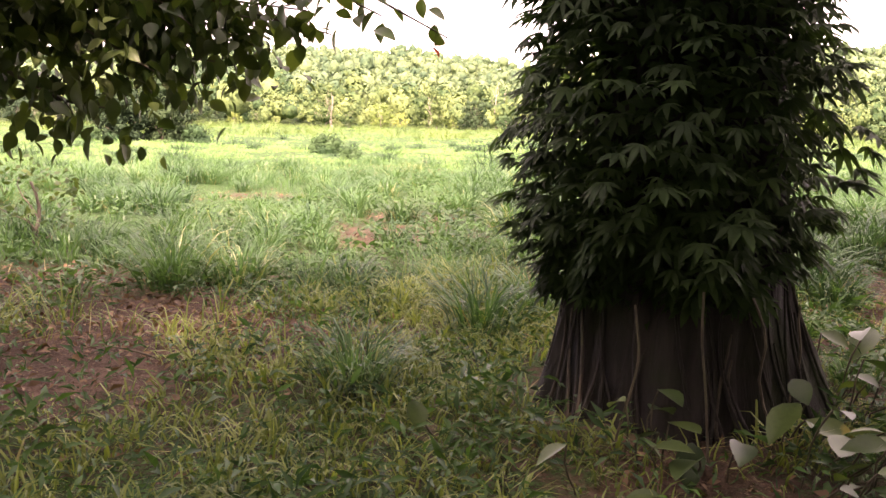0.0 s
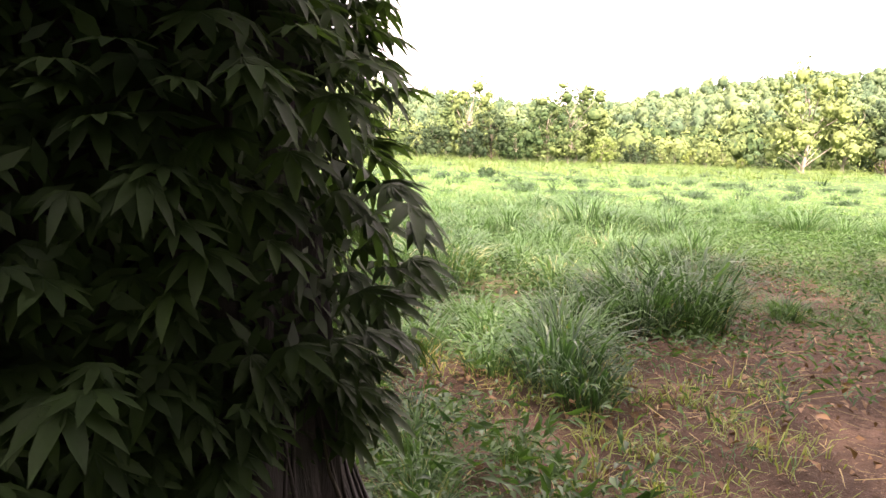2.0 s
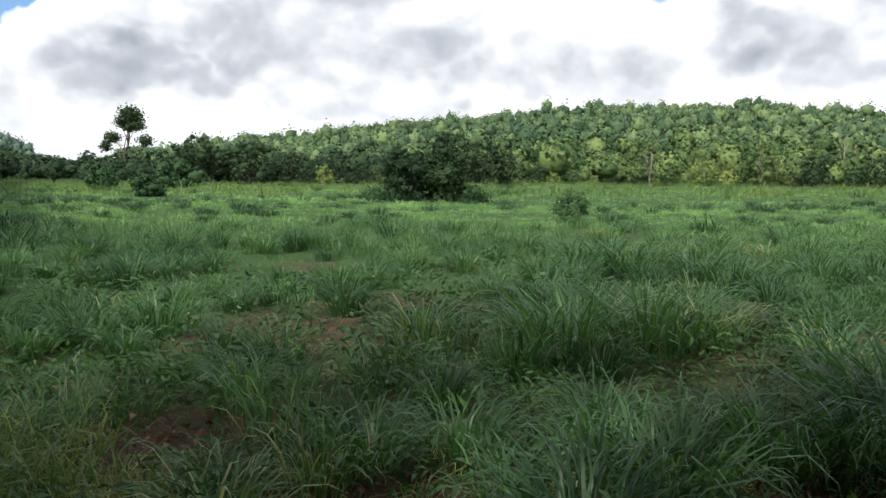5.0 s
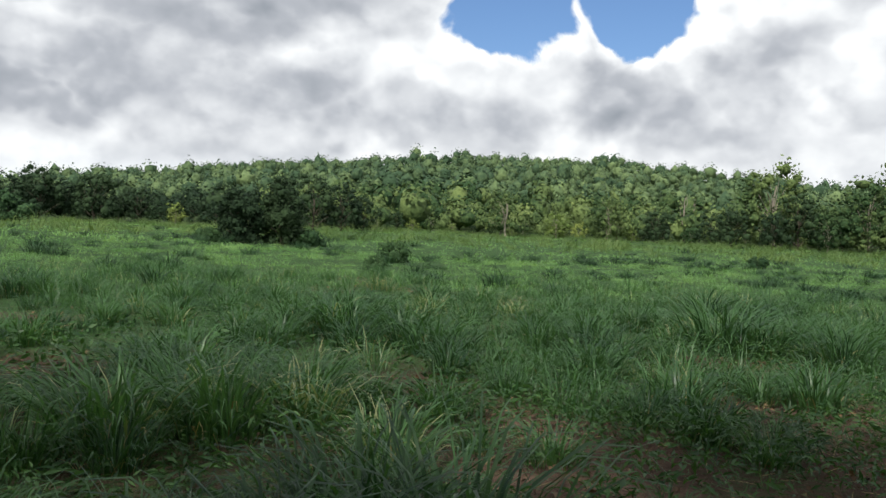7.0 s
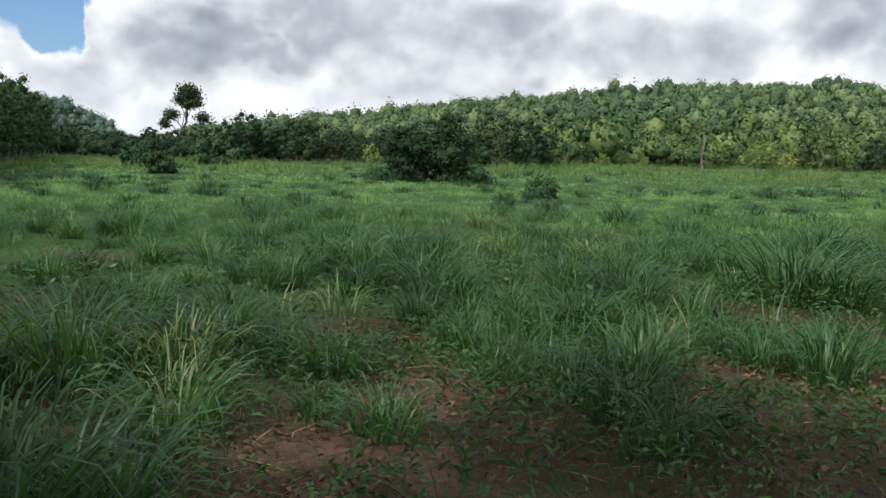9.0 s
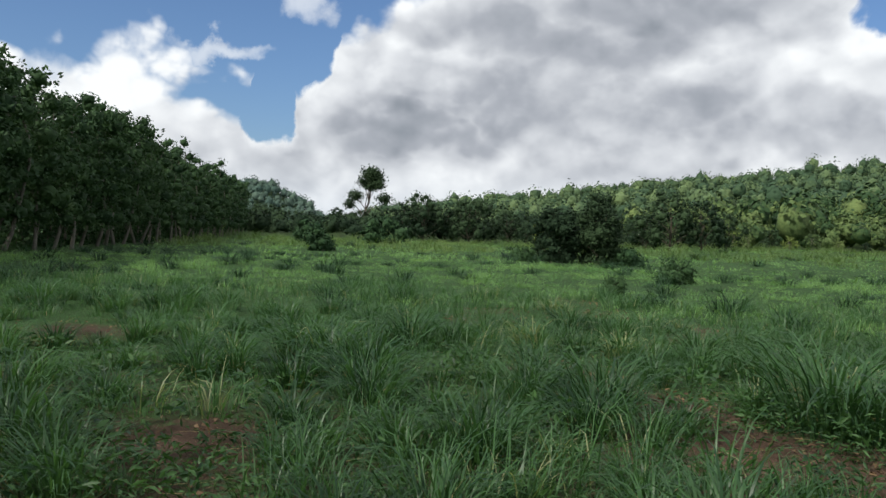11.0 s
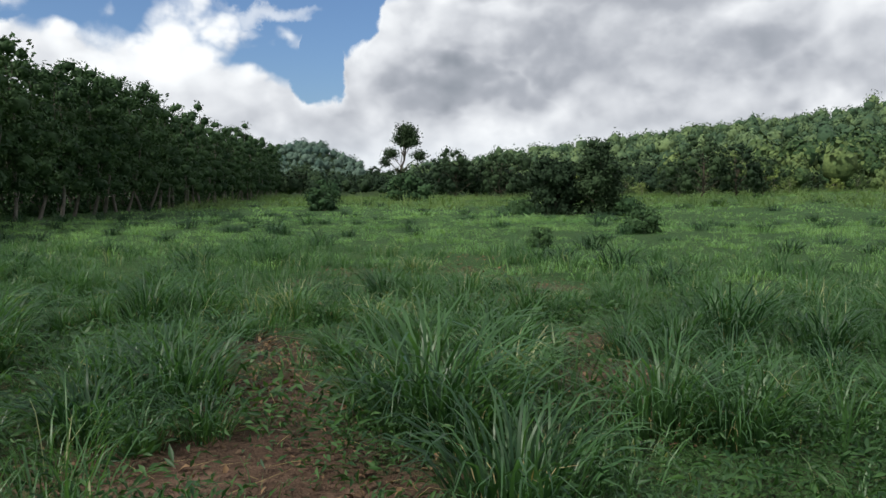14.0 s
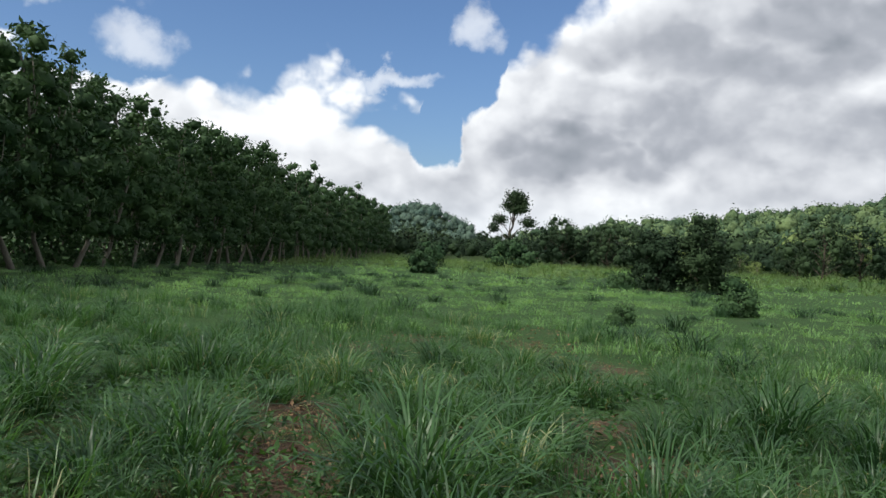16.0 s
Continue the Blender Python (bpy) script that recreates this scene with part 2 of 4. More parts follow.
GROUND = ground_material()
GRASS = leaf_material("grass_blades", (0.019, 0.054, 0.023), (0.074, 0.160, 0.060), (0.26, 0.28, 0.15), 0.38, 0.42, 0.45, 0.6, 0.6, 0.32)
# Field grass beyond 15 m, its colour paled for haze.
GRASS_FAR_HAZED = leaf_material("hazed_field_grass", (0.088, 0.190, 0.076), (0.205, 0.345, 0.128), None, 0.35, 0.6, 0.3, 0.35, 0.35, 0.2)
DARK_GRASS = leaf_material("dark_tuft_blades", (0.008, 0.028, 0.014), (0.028, 0.070, 0.028), None, 0.15, 0.5, 0.4, 0.6, 0.4, 0.2)
TALL_GRASS = leaf_material("tall_pale_grass", (0.070, 0.125, 0.045), (0.16, 0.22, 0.080), None, 0.3, 0.7, 0.3, 0.1, 0.3, 0.2)
SHADE_GRASS = leaf_material("shaded_dry_grass", (0.058, 0.100, 0.024), (0.190, 0.235, 0.062), (0.24, 0.20, 0.10), 0.35, 0.5, 0.3, 1.2)
DRY = leaf_material("dry_blades", (0.16, 0.12, 0.055), (0.34, 0.28, 0.14), None, 0.3, 0.7)
WEED = leaf_material("weed_leaves", (0.016, 0.050, 0.017), (0.060, 0.132, 0.036), None, 0.3, 0.5, 0.3, 2.0, 0.6, 0.3)
VINE = leaf_material("vine_leaves", (0.020, 0.042, 0.018), (0.036, 0.070, 0.023), None, 0.42, 0.6, 0.4, 2.0, 0.5, 0.2)
BROAD = leaf_material("broad_round_leaves", (0.026, 0.052, 0.014), (0.080, 0.110, 0.026), (0.22, 0.11, 0.03), 0.3, 0.45, 0.4, 2.0)
RED_LEAF = leaf_material("red_leaf", (0.30, 0.030, 0.020), (0.40, 0.06, 0.03), None, 0.3, 0.4)
CREEPER = leaf_material("creeper_leaves", (0.022, 0.045, 0.016), (0.075, 0.115, 0.032), (0.22, 0.19, 0.05), 0.25, 0.42, 0.6, 3.0, 0.55, 0.3)
PLANT_LEAF = leaf_material("plantation_leaves", (0.018, 0.043, 0.019), (0.050, 0.094, 0.037), None, 0.12, 0.65, 0.25, 0.5, 0.4, 0.12)
# Dark leaves; cloud shade over lone and edge trees is in this colour.
TREE_DARK_SHADED = crown_material("dark_cloud_shaded_leaves", (0.013, 0.029, 0.014), (0.038, 0.066, 0.027), 0.30)
SHRUB_LEAF = crown_material("shrub_leaves", (0.016, 0.042, 0.018), (0.058, 0.110, 0.040), 0.20)
TREE_MID = crown_material("tree_leaves", (0.026, 0.056, 0.021), (0.170, 0.225, 0.074), 0.40)
TREE_LIGHT = crown_material("yellow_green_tree_leaves", (0.085, 0.130, 0.032), (0.26, 0.31, 0.085), 0.40)
# Hillside leaves, bluer than the edge trees: some haze is in the colour.
HILL_HAZED_LEAF = crown_material("hill_forest_hazed_leaves", (0.040, 0.076, 0.040), (0.145, 0.205, 0.085), 1.2)
# Far hill leaves: distance haze put into the colour, bluer and greyer.
FAR_HILL_HAZED_LEAF = crown_material("far_hill_forest_hazed_leaves", (0.040, 0.078, 0.066), (0.085, 0.130, 0.100), 1.6)
# Hill ground kept dark, standing in for shade between the crowns.
HILL_UNDER = leaf_material("shaded_forest_floor", (0.014, 0.030, 0.012), (0.045, 0.072, 0.024), None, 0.1, 0.8, 0.3, 0.2, 0.0, 0.1)
LITTER = leaf_material("dead_leaves", (0.060, 0.034, 0.018), (0.21, 0.13, 0.07), (0.33, 0.27, 0.18), 0.1, 0.75, 0.3, 3.0)
BARK = bark_material("furrowed_bark", (0.007, 0.006, 0.005), (0.024, 0.020, 0.017), 9.0, 0.12, 0.9)
PLANT_BARK = bark_material("plantation_bark", (0.045, 0.042, 0.034), (0.15, 0.14, 0.115), 7.0, 0.4, 0.3)
BARK_GREY = bark_material("pale_bark", (0.11, 0.10, 0.08), (0.30, 0.27, 0.22), 7.0, 0.4, 0.3)
BARK_DARK = bark_material("dark_bark", (0.035, 0.028, 0.020), (0.10, 0.08, 0.06), 7.0, 0.3, 0.4)
BARK_ROOT = bark_material("root_bark", (0.022, 0.018, 0.014), (0.08, 0.064, 0.048), 25.0, 0.2, 0.4)
VINE_STEM = bark_material("vine_stem_bark", (0.04, 0.034, 0.024), (0.12, 0.10, 0.07), 30.0, 0.3, 0.3)

# ---- mesh helpers ----
rng = np.random.default_rng(7)


def mesh(name, verts, faces, mat, smooth_faces=False):
    """One mesh from an array of vertices and arrays of triangles or quads."""
    me = bpy.data.meshes.new(name)
    if isinstance(faces, np.ndarray):
        faces = [faces]
    verts = np.asarray(verts, dtype=np.float32)
    loops = np.concatenate([f.reshape(-1) for f in faces]).astype(np.int32)
    sizes = np.concatenate([np.full(len(f), f.shape[1], dtype=np.int32) for f in faces])
    me.vertices.add(len(verts))
    me.vertices.foreach_set("co", verts.reshape(-1))
    me.loops.add(len(loops))
    me.loops.foreach_set("vertex_index", loops)
    me.polygons.add(len(sizes))
    me.polygons.foreach_set("loop_start", np.concatenate([[0], np.cumsum(sizes)[:-1]]).astype(np.int32))
    me.update(calc_edges=True)
    me.validate()
    if smooth_faces:
        me.polygons.foreach_set("use_smooth", np.ones(len(sizes), dtype=bool))
    me.materials.append(mat)
    return me


def part(name, me, parent, label=""):
    ob = new(name, me)
    ob.parent = parent
    if label:
        ob["label"] = label
    return ob


def thing(name, m, label, category, group="", kind="", data=None):
    ob = new(name, data)
    ob.matrix_basis = m
    return tagged(ob, label, category, group, kind)


def joined(pieces):
    """Joins (verts, faces) pairs with faces of one size."""
    vs, fs, k = [], [], 0
    for v, f in pieces:
        vs.append(v)
        fs.append(f + k)
        k += len(v)
    return np.concatenate(vs), np.concatenate(fs)


def blades(base, az, length, width, lean, bend, segs=4, twist=0.35):
    """Arching blades: bases (n,3), headings, lengths, widths, first lean and total bend in radians."""
    n = len(base)
    u = 1 - (1 - np.linspace(0, 1, segs + 1)) ** (1.4 if segs > 3 else 1.0)
    ang = lean[:, None] + bend[:, None] * u[None, :] ** (2.6 if segs > 3 else 1.6)
    step = length[:, None] * np.diff(u)[None, :]
    r = np.concatenate([np.zeros((n, 1)), np.cumsum(np.sin((ang[:, 1:] + ang[:, :-1]) / 2) * step, 1)], 1)
    z = np.concatenate([np.zeros((n, 1)), np.cumsum(np.cos((ang[:, 1:] + ang[:, :-1]) / 2) * step, 1)], 1)
    wid = width[:, None] * np.array([0.7 + 0.6 * k - 1.2 * k * k for k in u])[None, :].clip(0.06) * 0.5
    dx, dy = np.cos(az)[:, None], np.sin(az)[:, None]
    tw = (rng.random((n, 1)) - 0.5) * twist * 4 * u[None, :]
    sx, sy = -np.sin(az[:, None] + tw), np.cos(az[:, None] + tw)
    mid = np.stack([base[:, 0:1] + dx * r, base[:, 1:2] + dy * r, base[:, 2:3] + z], -1)
    side = np.stack([sx * wid, sy * wid, 0.25 * wid * np.sign(tw + 1e-9)], -1)
    v = np.stack([mid - side, mid + side], 2).reshape(-1, 3)
    k = np.arange(n)[:, None] * (segs + 1) * 2 + np.arange(segs)[None, :] * 2
    k = k.reshape(-1)
    f = np.stack([k, k + 1, k + 3, k + 2], -1)
    return v, f


def scatter_leaves(centre, normal, size, ratio=0.45, fold=0.25, tip=None):
    """One folded, pointed leaf (four triangles) at each place; size: lengths. tip: directions in which the leaves point."""
    n = len(centre)
    nn = normal / np.linalg.norm(normal, axis=1, keepdims=True).clip(1e-6)
    if tip is None:
        tip = rng.normal(size=(n, 3))
    t = tip - (tip * nn).sum(1, keepdims=True) * nn
    t /= np.linalg.norm(t, axis=1, keepdims=True).clip(1e-6)
    s = np.cross(nn, t)
    L = size[:, None]
    w = L * ratio * 0.5
    a0 = centre
    b0 = centre + t * L - nn * L * fold * 0.6
    c0 = centre + t * L * 0.5
    l0 = centre + t * L * 0.45 + s * w + nn * L * fold * 0.3
    r0 = centre + t * L * 0.45 - s * w + nn * L * fold * 0.3
    v = np.stack([a0, l0, b0, r0, c0], 1).reshape(-1, 3)
    k = np.arange(n) * 5
    f = np.concatenate([np.stack([k, k + 4, k + 1], -1), np.stack([k + 4, k + 2, k + 1], -1),
                        np.stack([k, k + 3, k + 4], -1), np.stack([k + 4, k + 3, k + 2], -1)])
    return v, f


def quad_leaves(centre, normal, size, ratio=0.6):
    """Cheap far leaves: one diamond each."""
    n = len(centre)
    nn = normal / np.linalg.norm(normal, axis=1, keepdims=True).clip(1e-6)
    t = rng.normal(size=(n, 3))
    t -= (t * nn).sum(1, keepdims=True) * nn
    t /= np.linalg.norm(t, axis=1, keepdims=True).clip(1e-6)
    s = np.cross(nn, t)
    L = size[:, None] * 0.5
    v = np.stack([centre - t * L, centre + s * L * ratio, centre + t * L, centre - s * L * ratio], 1).reshape(-1, 3)
    k = np.arange(n) * 4
    return v, np.stack([k, k + 1, k + 2, k + 3], -1)


def lump_shape(level):
    bm = bmesh.new()
    bmesh.ops.create_icosphere(bm, subdivisions=level, radius=1.0)
    v = np.array([p.co[:] for p in bm.verts])
    f = np.array([[q.index for q in p.verts] for p in bm.faces])
    bm.free()
    return v, f


LUMPS = {level: lump_shape(level) for level in (1, 2)}


def lumps(centre, radii, rough=0.16, level=1):
    """Uneven rounded masses: centres (n,3), radii (n,3)."""
    LUMP_V, LUMP_F = LUMPS[level]
    n, k = len(centre), len(LUMP_V)
    ph = rng.uniform(0, 6.28, (n, 3, 1))
    u = LUMP_V[None]
    w = 1 + rough * (np.sin(u[..., 0] * 4.5 + ph[:, 0]) + np.sin(u[..., 1] * 4.5 + ph[:, 1]) * np.cos(u[..., 2] * 5 + ph[:, 2])) + rough * 0.5 * rng.normal(size=(n, k))
    v = centre[:, None, :] + u * w[..., None] * radii[:, None, :]
    f = (np.arange(n)[:, None, None] * k + LUMP_F[None]).reshape(-1, 3)
    return v.reshape(-1, 3), f


def tube(points, radii, sides=6):
    """A tapered tube along points."""
    p = np.asarray(points, float)
    r = np.asarray(radii, float)
    t = np.gradient(p, axis=0)
    t /= np.linalg.norm(t, axis=1, keepdims=True).clip(1e-6)
    ref = np.where(np.abs(t[:, 2:3]) > 0.9, np.array([[1.0, 0, 0]]), np.array([[0, 0, 1.0]]))
    s = np.cross(t, ref)
    s /= np.linalg.norm(s, axis=1, keepdims=True).clip(1e-6)
    q = np.cross(t, s)
    a = np.arange(sides) * 2 * math.pi / sides
    ring = p[:, None, :] + r[:, None, None] * (np.cos(a)[None, :, None] * s[:, None, :] + np.sin(a)[None, :, None] * q[:, None, :])
    v = ring.reshape(-1, 3)
    i, j = np.meshgrid(np.arange(len(p) - 1), np.arange(sides), indexing="ij")
    i, j = i.reshape(-1), j.reshape(-1)
    f = np.stack([i * sides + j, i * sides + (j + 1) % sides, (i + 1) * sides + (j + 1) % sides, (i + 1) * sides + j], -1)
    return v, f


def bent(p0, p1, n=6, sag=0.1):
    """Points on a wavering line from p0 to p1."""
    u = np.linspace(0, 1, n)[:, None]
    p0, p1 = np.array(p0, float), np.array(p1, float)
    d = np.linalg.norm(p1 - p0)
    w = d * (rng.normal(size=(1, 3)) * 0.05 * np.sin(u * math.pi) + rng.normal(size=(1, 3)) * 0.03 * np.sin(u * 2 * math.pi) + rng.normal(size=(1, 3)) * 0.012 * np.sin(u * 4 * math.pi))
    p = p0 * (1 - u) + p1 * u + w
    p[:, 2] += (sag * d * np.sin(u * math.pi))[:, 0]
    return p


# ---- the ground ----
SOIL = [(6.9, 4.3, 0.7), (7.8, 4.9, 0.75), (7.2, 5.6, 0.3), (8.9, 5.8, 0.55), (6.5, 6.4, 0.35), (9.9, 8.2, 0.55),
        (10.5, 8.8, 0.6), (10.4, 9.6, 0.3), (5.5, 15.1, 0.7), (5.5, 10.3, 0.6), (12.8, 13.2, 0.6), (13.2, 12.0, 0.7),
        (14.0, 11.7, 0.5), (12.1, 14.5, 0.4), (11.2, 16.8, 0.3), (9.7, 20.8, 0.5), (11.3, 21.9, 0.6), (13.3, 19.8, 0.7), (13.2, 18.1, 0.6),
        (14.3, 16.0, 0.5), (14.8, 14.5, 0.55), (11.5, 14.8, 0.4), (12.4, 13.4, 0.4), (2.8, 7.3, 0.7), (2.2, 6.5, 0.8), (2.1, 8.6, 0.6),
        (3.3, 6.7, 0.6), (9.6, 6.9, 0.5), (12.6, 10.0, 0.4), (13.0, 9.6, 0.6), (11.2, 7.4, 0.4), (12.2, 8.3, 0.45), (5.9, 4.0, 0.5), (8.6, 5.0, 0.6), (9.9, 5.8, 0.45),
        (6.4, 6.6, 0.45), (7.7, 5.2, 0.6), (9.3, 6.1, 0.45), (8.0, 6.1, 0.5), (6.5, 5.6, 0.5), (5.4, 7.4, 0.35), (8.2, 6.7, 0.4), (4.05, 4.15, 0.32), (6.5, 11.8, 0.5), (9.8, 10.9, 0.4),
        (9.8, 19.0, 0.5), (11.9, 14.6, 0.35), (15.2, 13.6, 0.35), (15.0, 14.5, 0.35), (10.9, 24.0, 0.6), (14.2, 15.7, 0.4), (13.2, 18.7, 0.45), (12.5, 13.5, 0.4), (11.7, 21.0, 0.5)]
SOIL = np.array(SOIL)


def bare(x, y):
    """1 in the middle of a bare patch, 0 in the grass."""
    d2 = (x[:, None] - SOIL[None, :, 0]) ** 2 + (y[:, None] - SOIL[None, :, 1]) ** 2
    return np.exp(-d2 / SOIL[None, :, 2] ** 2).max(1)


def rise(x, y):
    """Height of the ground: small humps, and a slow rise towards the forest."""
    d = np.hypot(x - 10, y - 5)
    k = np.clip((d - 45) / 95, 0, 1)
    humps = 0.025 * np.sin(x * 1.7 + 0.6 * y) * np.sin(y * 1.3 - 0.4 * x) + 0.012 * np.sin(x * 4.1 + 1) * np.sin(y * 3.7)
    far_humps = 0.10 * np.sin(x * 0.21 + 1.0) * np.sin(y * 0.17) * np.clip((d - 15) / 30, 0, 1)
    az = np.degrees(np.arctan2(x - 9, y - 5))
    lift = 0.25 + 0.75 * np.clip((az + 6) / 16, 0, 1)
    return lift * k * k * (3 - 2 * k) + humps * np.clip(1 - d / 60, 0, 1) + far_humps


def edge_x(y):
    """The plantation's edge towards the field."""
    return -8.0 - 0.43 * (y - 22.5)


def ground():
    g = np.concatenate([-np.geomspace(1500, 32, 16), np.arange(-30, 50, 0.35), np.geomspace(52, 1500, 16)])
    h = np.concatenate([-np.geomspace(1500, 12, 12), np.arange(-8, 45, 0.35), np.geomspace(47, 1500, 20)])
    X, Y = np.meshgrid(g, h, indexing="ij")
    x, y = X.reshape(-1), Y.reshape(-1)
    z = rise(x, y) + 0.012 * rng.normal(size=len(x)) * (np.hypot(x - 10, y - 8) < 18)
    i, j = np.meshgrid(np.arange(len(g) - 1), np.arange(len(h) - 1), indexing="ij")
    i, j, n = i.reshape(-1), j.reshape(-1), len(h)
    f = np.stack([i * n + j, (i + 1) * n + j, (i + 1) * n + j + 1, i * n + j + 1], -1)
    me = mesh("ground", np.stack([x, y, z], -1), f, GROUND, True)
    at = me.attributes.new("turf", "FLOAT", "POINT")
    d = np.hypot(x - 10, y - 5)
    t = np.clip(0.60 + (d - 8) / 30, 0.5, 1.0) - 0.42 * bare(x, y)
    at.data.foreach_set("value", t.astype(np.float32))
    tagged(new("ground", me), "reddish bare soil and low green turf of the field", "ground", kind="structure")


ground()

# ---- hills with forest ----
HILL_AZ = [-60, -40, -30, -25, -20, -16, -12, -7.5, -3, 3, 8, 14, 20, 28, 32, 36, 40, 45, 49, 52, 60, 75]
HILL_EL = [0.5, 0.5, 0.6, 1.0, 1.9, 2.4, 3.0, 3.4, 4.1, 4.7, 5.2, 5.6, 5.7, 5.4, 4.8, 4.4, 4.1, 4.2, 4.9, 5.8, 6.5, 6.8]


def hill_height(x, y):
    dx, dy = x - 9, y - 5
    d, az = np.hypot(dx, dy), np.degrees(np.arctan2(dx, dy))
    top = np.tan(np.radians(np.interp(az, HILL_AZ, HILL_EL))) * 370 - 4.6
    k = np.clip((d - 135) / 235, 0, 1)
    back = np.clip((d - 380) / 300, 0, 1)
    lump = 1 + 0.025 * np.sin(az * 0.55 + d * 0.02) + 0.015 * np.sin(az * 1.3 + 1)
    return rise(x, y) + (top.clip(2) * (k ** 1.15) * np.where(k < 1, lump * k + 1 - k, lump)) * (1 - 0.7 * back)


def far_height(x, y):
    az, d = np.degrees(np.arctan2(x - 9, y - 5)), np.hypot(x - 9, y - 5)
    return 47 * np.exp(-((az + 27.4) / 3.9) ** 2) * np.exp(-((d - 950) / 160) ** 2) + 26 * np.exp(-((az + 38) / 7.0) ** 2) * np.exp(-((d - 950) / 160) ** 2)


def slope_mesh(name, fn, az0, az1, na, d0, d1, nd, mat, label):
    A, D = np.meshgrid(np.radians(np.linspace(az0, az1, na)), np.linspace(d0, d1, nd), indexing="ij")
    a, d = A.reshape(-1), D.reshape(-1)
    x, y = 9 + np.sin(a) * d, 5 + np.cos(a) * d
    i, j = np.meshgrid(np.arange(na - 1), np.arange(nd - 1), indexing="ij")
    i, j = i.reshape(-1), j.reshape(-1)
    f = np.stack([i * nd + j, (i + 1) * nd + j, (i + 1) * nd + j + 1, i * nd + j + 1], -1)
    me = mesh(name, np.stack([x, y, fn(x, y) + 0.05], -1), f, mat, True)
    return tagged(new(name, me), label, "hill", kind="structure")


def forest(name, fn, n, az0, az1, d0, d1, r0, r1, leaves, mat, label):
    """Crowns of many trees on a slope, each a rounded heap of leaf clumps around a darker core."""
    az = np.radians(rng.uniform(az0, az1, 3 * n))
    d = np.sqrt(rng.uniform(d0 ** 2, d1 ** 2, 3 * n))
    r = rng.uniform(r0, r1, 3 * n) * (0.7 + 0.9 * rng.random(3 * n) ** 3)
    x, y = 9 + np.sin(az) * d, 5 + np.cos(az) * d
    # crowns crowd each other but do not sit inside one another
    cell, kept = {}, []
    for k in range(3 * n):
        gx, gy = int(x[k] // 6), int(y[k] // 6)
        near = [q for ax in (-1, 0, 1) for ay in (-1, 0, 1) for q in cell.get((gx + ax, gy + ay), ())]
        if all((x[k] - x[q]) ** 2 + (y[k] - y[q]) ** 2 > (0.62 * (r[k] + r[q])) ** 2 for q in near):
            cell.setdefault((gx, gy), []).append(k)
            kept.append(k)
        if len(kept) == n:
            break
    x, y, r, n = x[kept], y[kept], r[kept], len(kept)
    z = fn(x, y)
    h = r * rng.uniform(0.85, 1.35, n)
    cz = z + h * 0.7 + rng.uniform(0.2, 1.2, n) ** 2
    ph = rng.uniform(0, 2 * math.pi, (n, leaves))
    ct = rng.uniform(-0.3, 1, (n, leaves))
    st = np.sqrt(1 - ct ** 2)
    lump = 0.84 + 0.15 * np.sin(ph * 3 + x[:, None]) * np.cos(ct * 5 + y[:, None]) + 0.08 * rng.normal(size=(n, leaves))
    nor = np.stack([np.cos(ph) * st, np.sin(ph) * st, ct], -1)
    pos = np.stack([x[:, None] + nor[..., 0] * r[:, None] * lump, y[:, None] + nor[..., 1] * r[:, None] * lump, cz[:, None] + nor[..., 2] * h[:, None] * lump], -1)
    nor = nor + 0.36 * rng.normal(size=nor.shape)
    v, f = quad_leaves(pos.reshape(-1, 3), nor.reshape(-1, 3), np.repeat(r, leaves) * rng.uniform(0.20, 0.36, n * leaves), 0.7)
    cv, cf = lumps(np.stack([x, y, cz], -1), np.stack([r, r, h], -1) * 0.64, 0.16, 1)
    shade = rng.uniform(-0.30, 0.28, n) + 0.16 * np.sin(x * 0.045 + 2 * np.sin(y * 0.03)) * np.sin(y * 0.05 + 1.0)
    tone = np.concatenate([np.repeat(shade, leaves * 4), np.repeat(shade, len(cv) // n)])
    v, f = np.concatenate([v, cv]), [f, cf + len(v)]
    me = mesh(name, v, f, mat, True)
    me.attributes.new("tone", "FLOAT", "POINT").data.foreach_set("value", tone.astype(np.float32))
    tagged(new(name, me), label, "forest", kind="stuff")


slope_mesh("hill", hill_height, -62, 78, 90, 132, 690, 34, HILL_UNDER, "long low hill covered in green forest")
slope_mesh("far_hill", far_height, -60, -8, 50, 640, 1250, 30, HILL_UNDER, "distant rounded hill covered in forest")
forest("hill_forest", hill_height, 4000, -19, 70, 185, 392, 1.6, 2.8, 38, HILL_HAZED_LEAF, "dense mixed green forest on the hillside")
forest("dark_foot_forest", hill_height, 420, -33, 4, 136, 200, 1.2, 2.2, 90, TREE_DARK_SHADED, "trees and scrub at the foot of the hill, coloured dark as in cloud shade")
forest("hill_foot_forest", hill_height, 620, 2, 70, 134, 195, 1.4, 2.8, 80, TREE_MID, "dense mixed trees and scrub at the foot of the hill")
forest("wood_edge", hill_height, 200, 0, 70, 131, 150, 1.6, 2.7, 70, TREE_MID, "rounded broadleaved trees along the foot of the hill")
forest("far_hill_forest", far_height, 900, -40, -17, 740, 985, 3.6, 6.4, 42, FAR_HILL_HAZED_LEAF, "hazy forest on the distant hill")


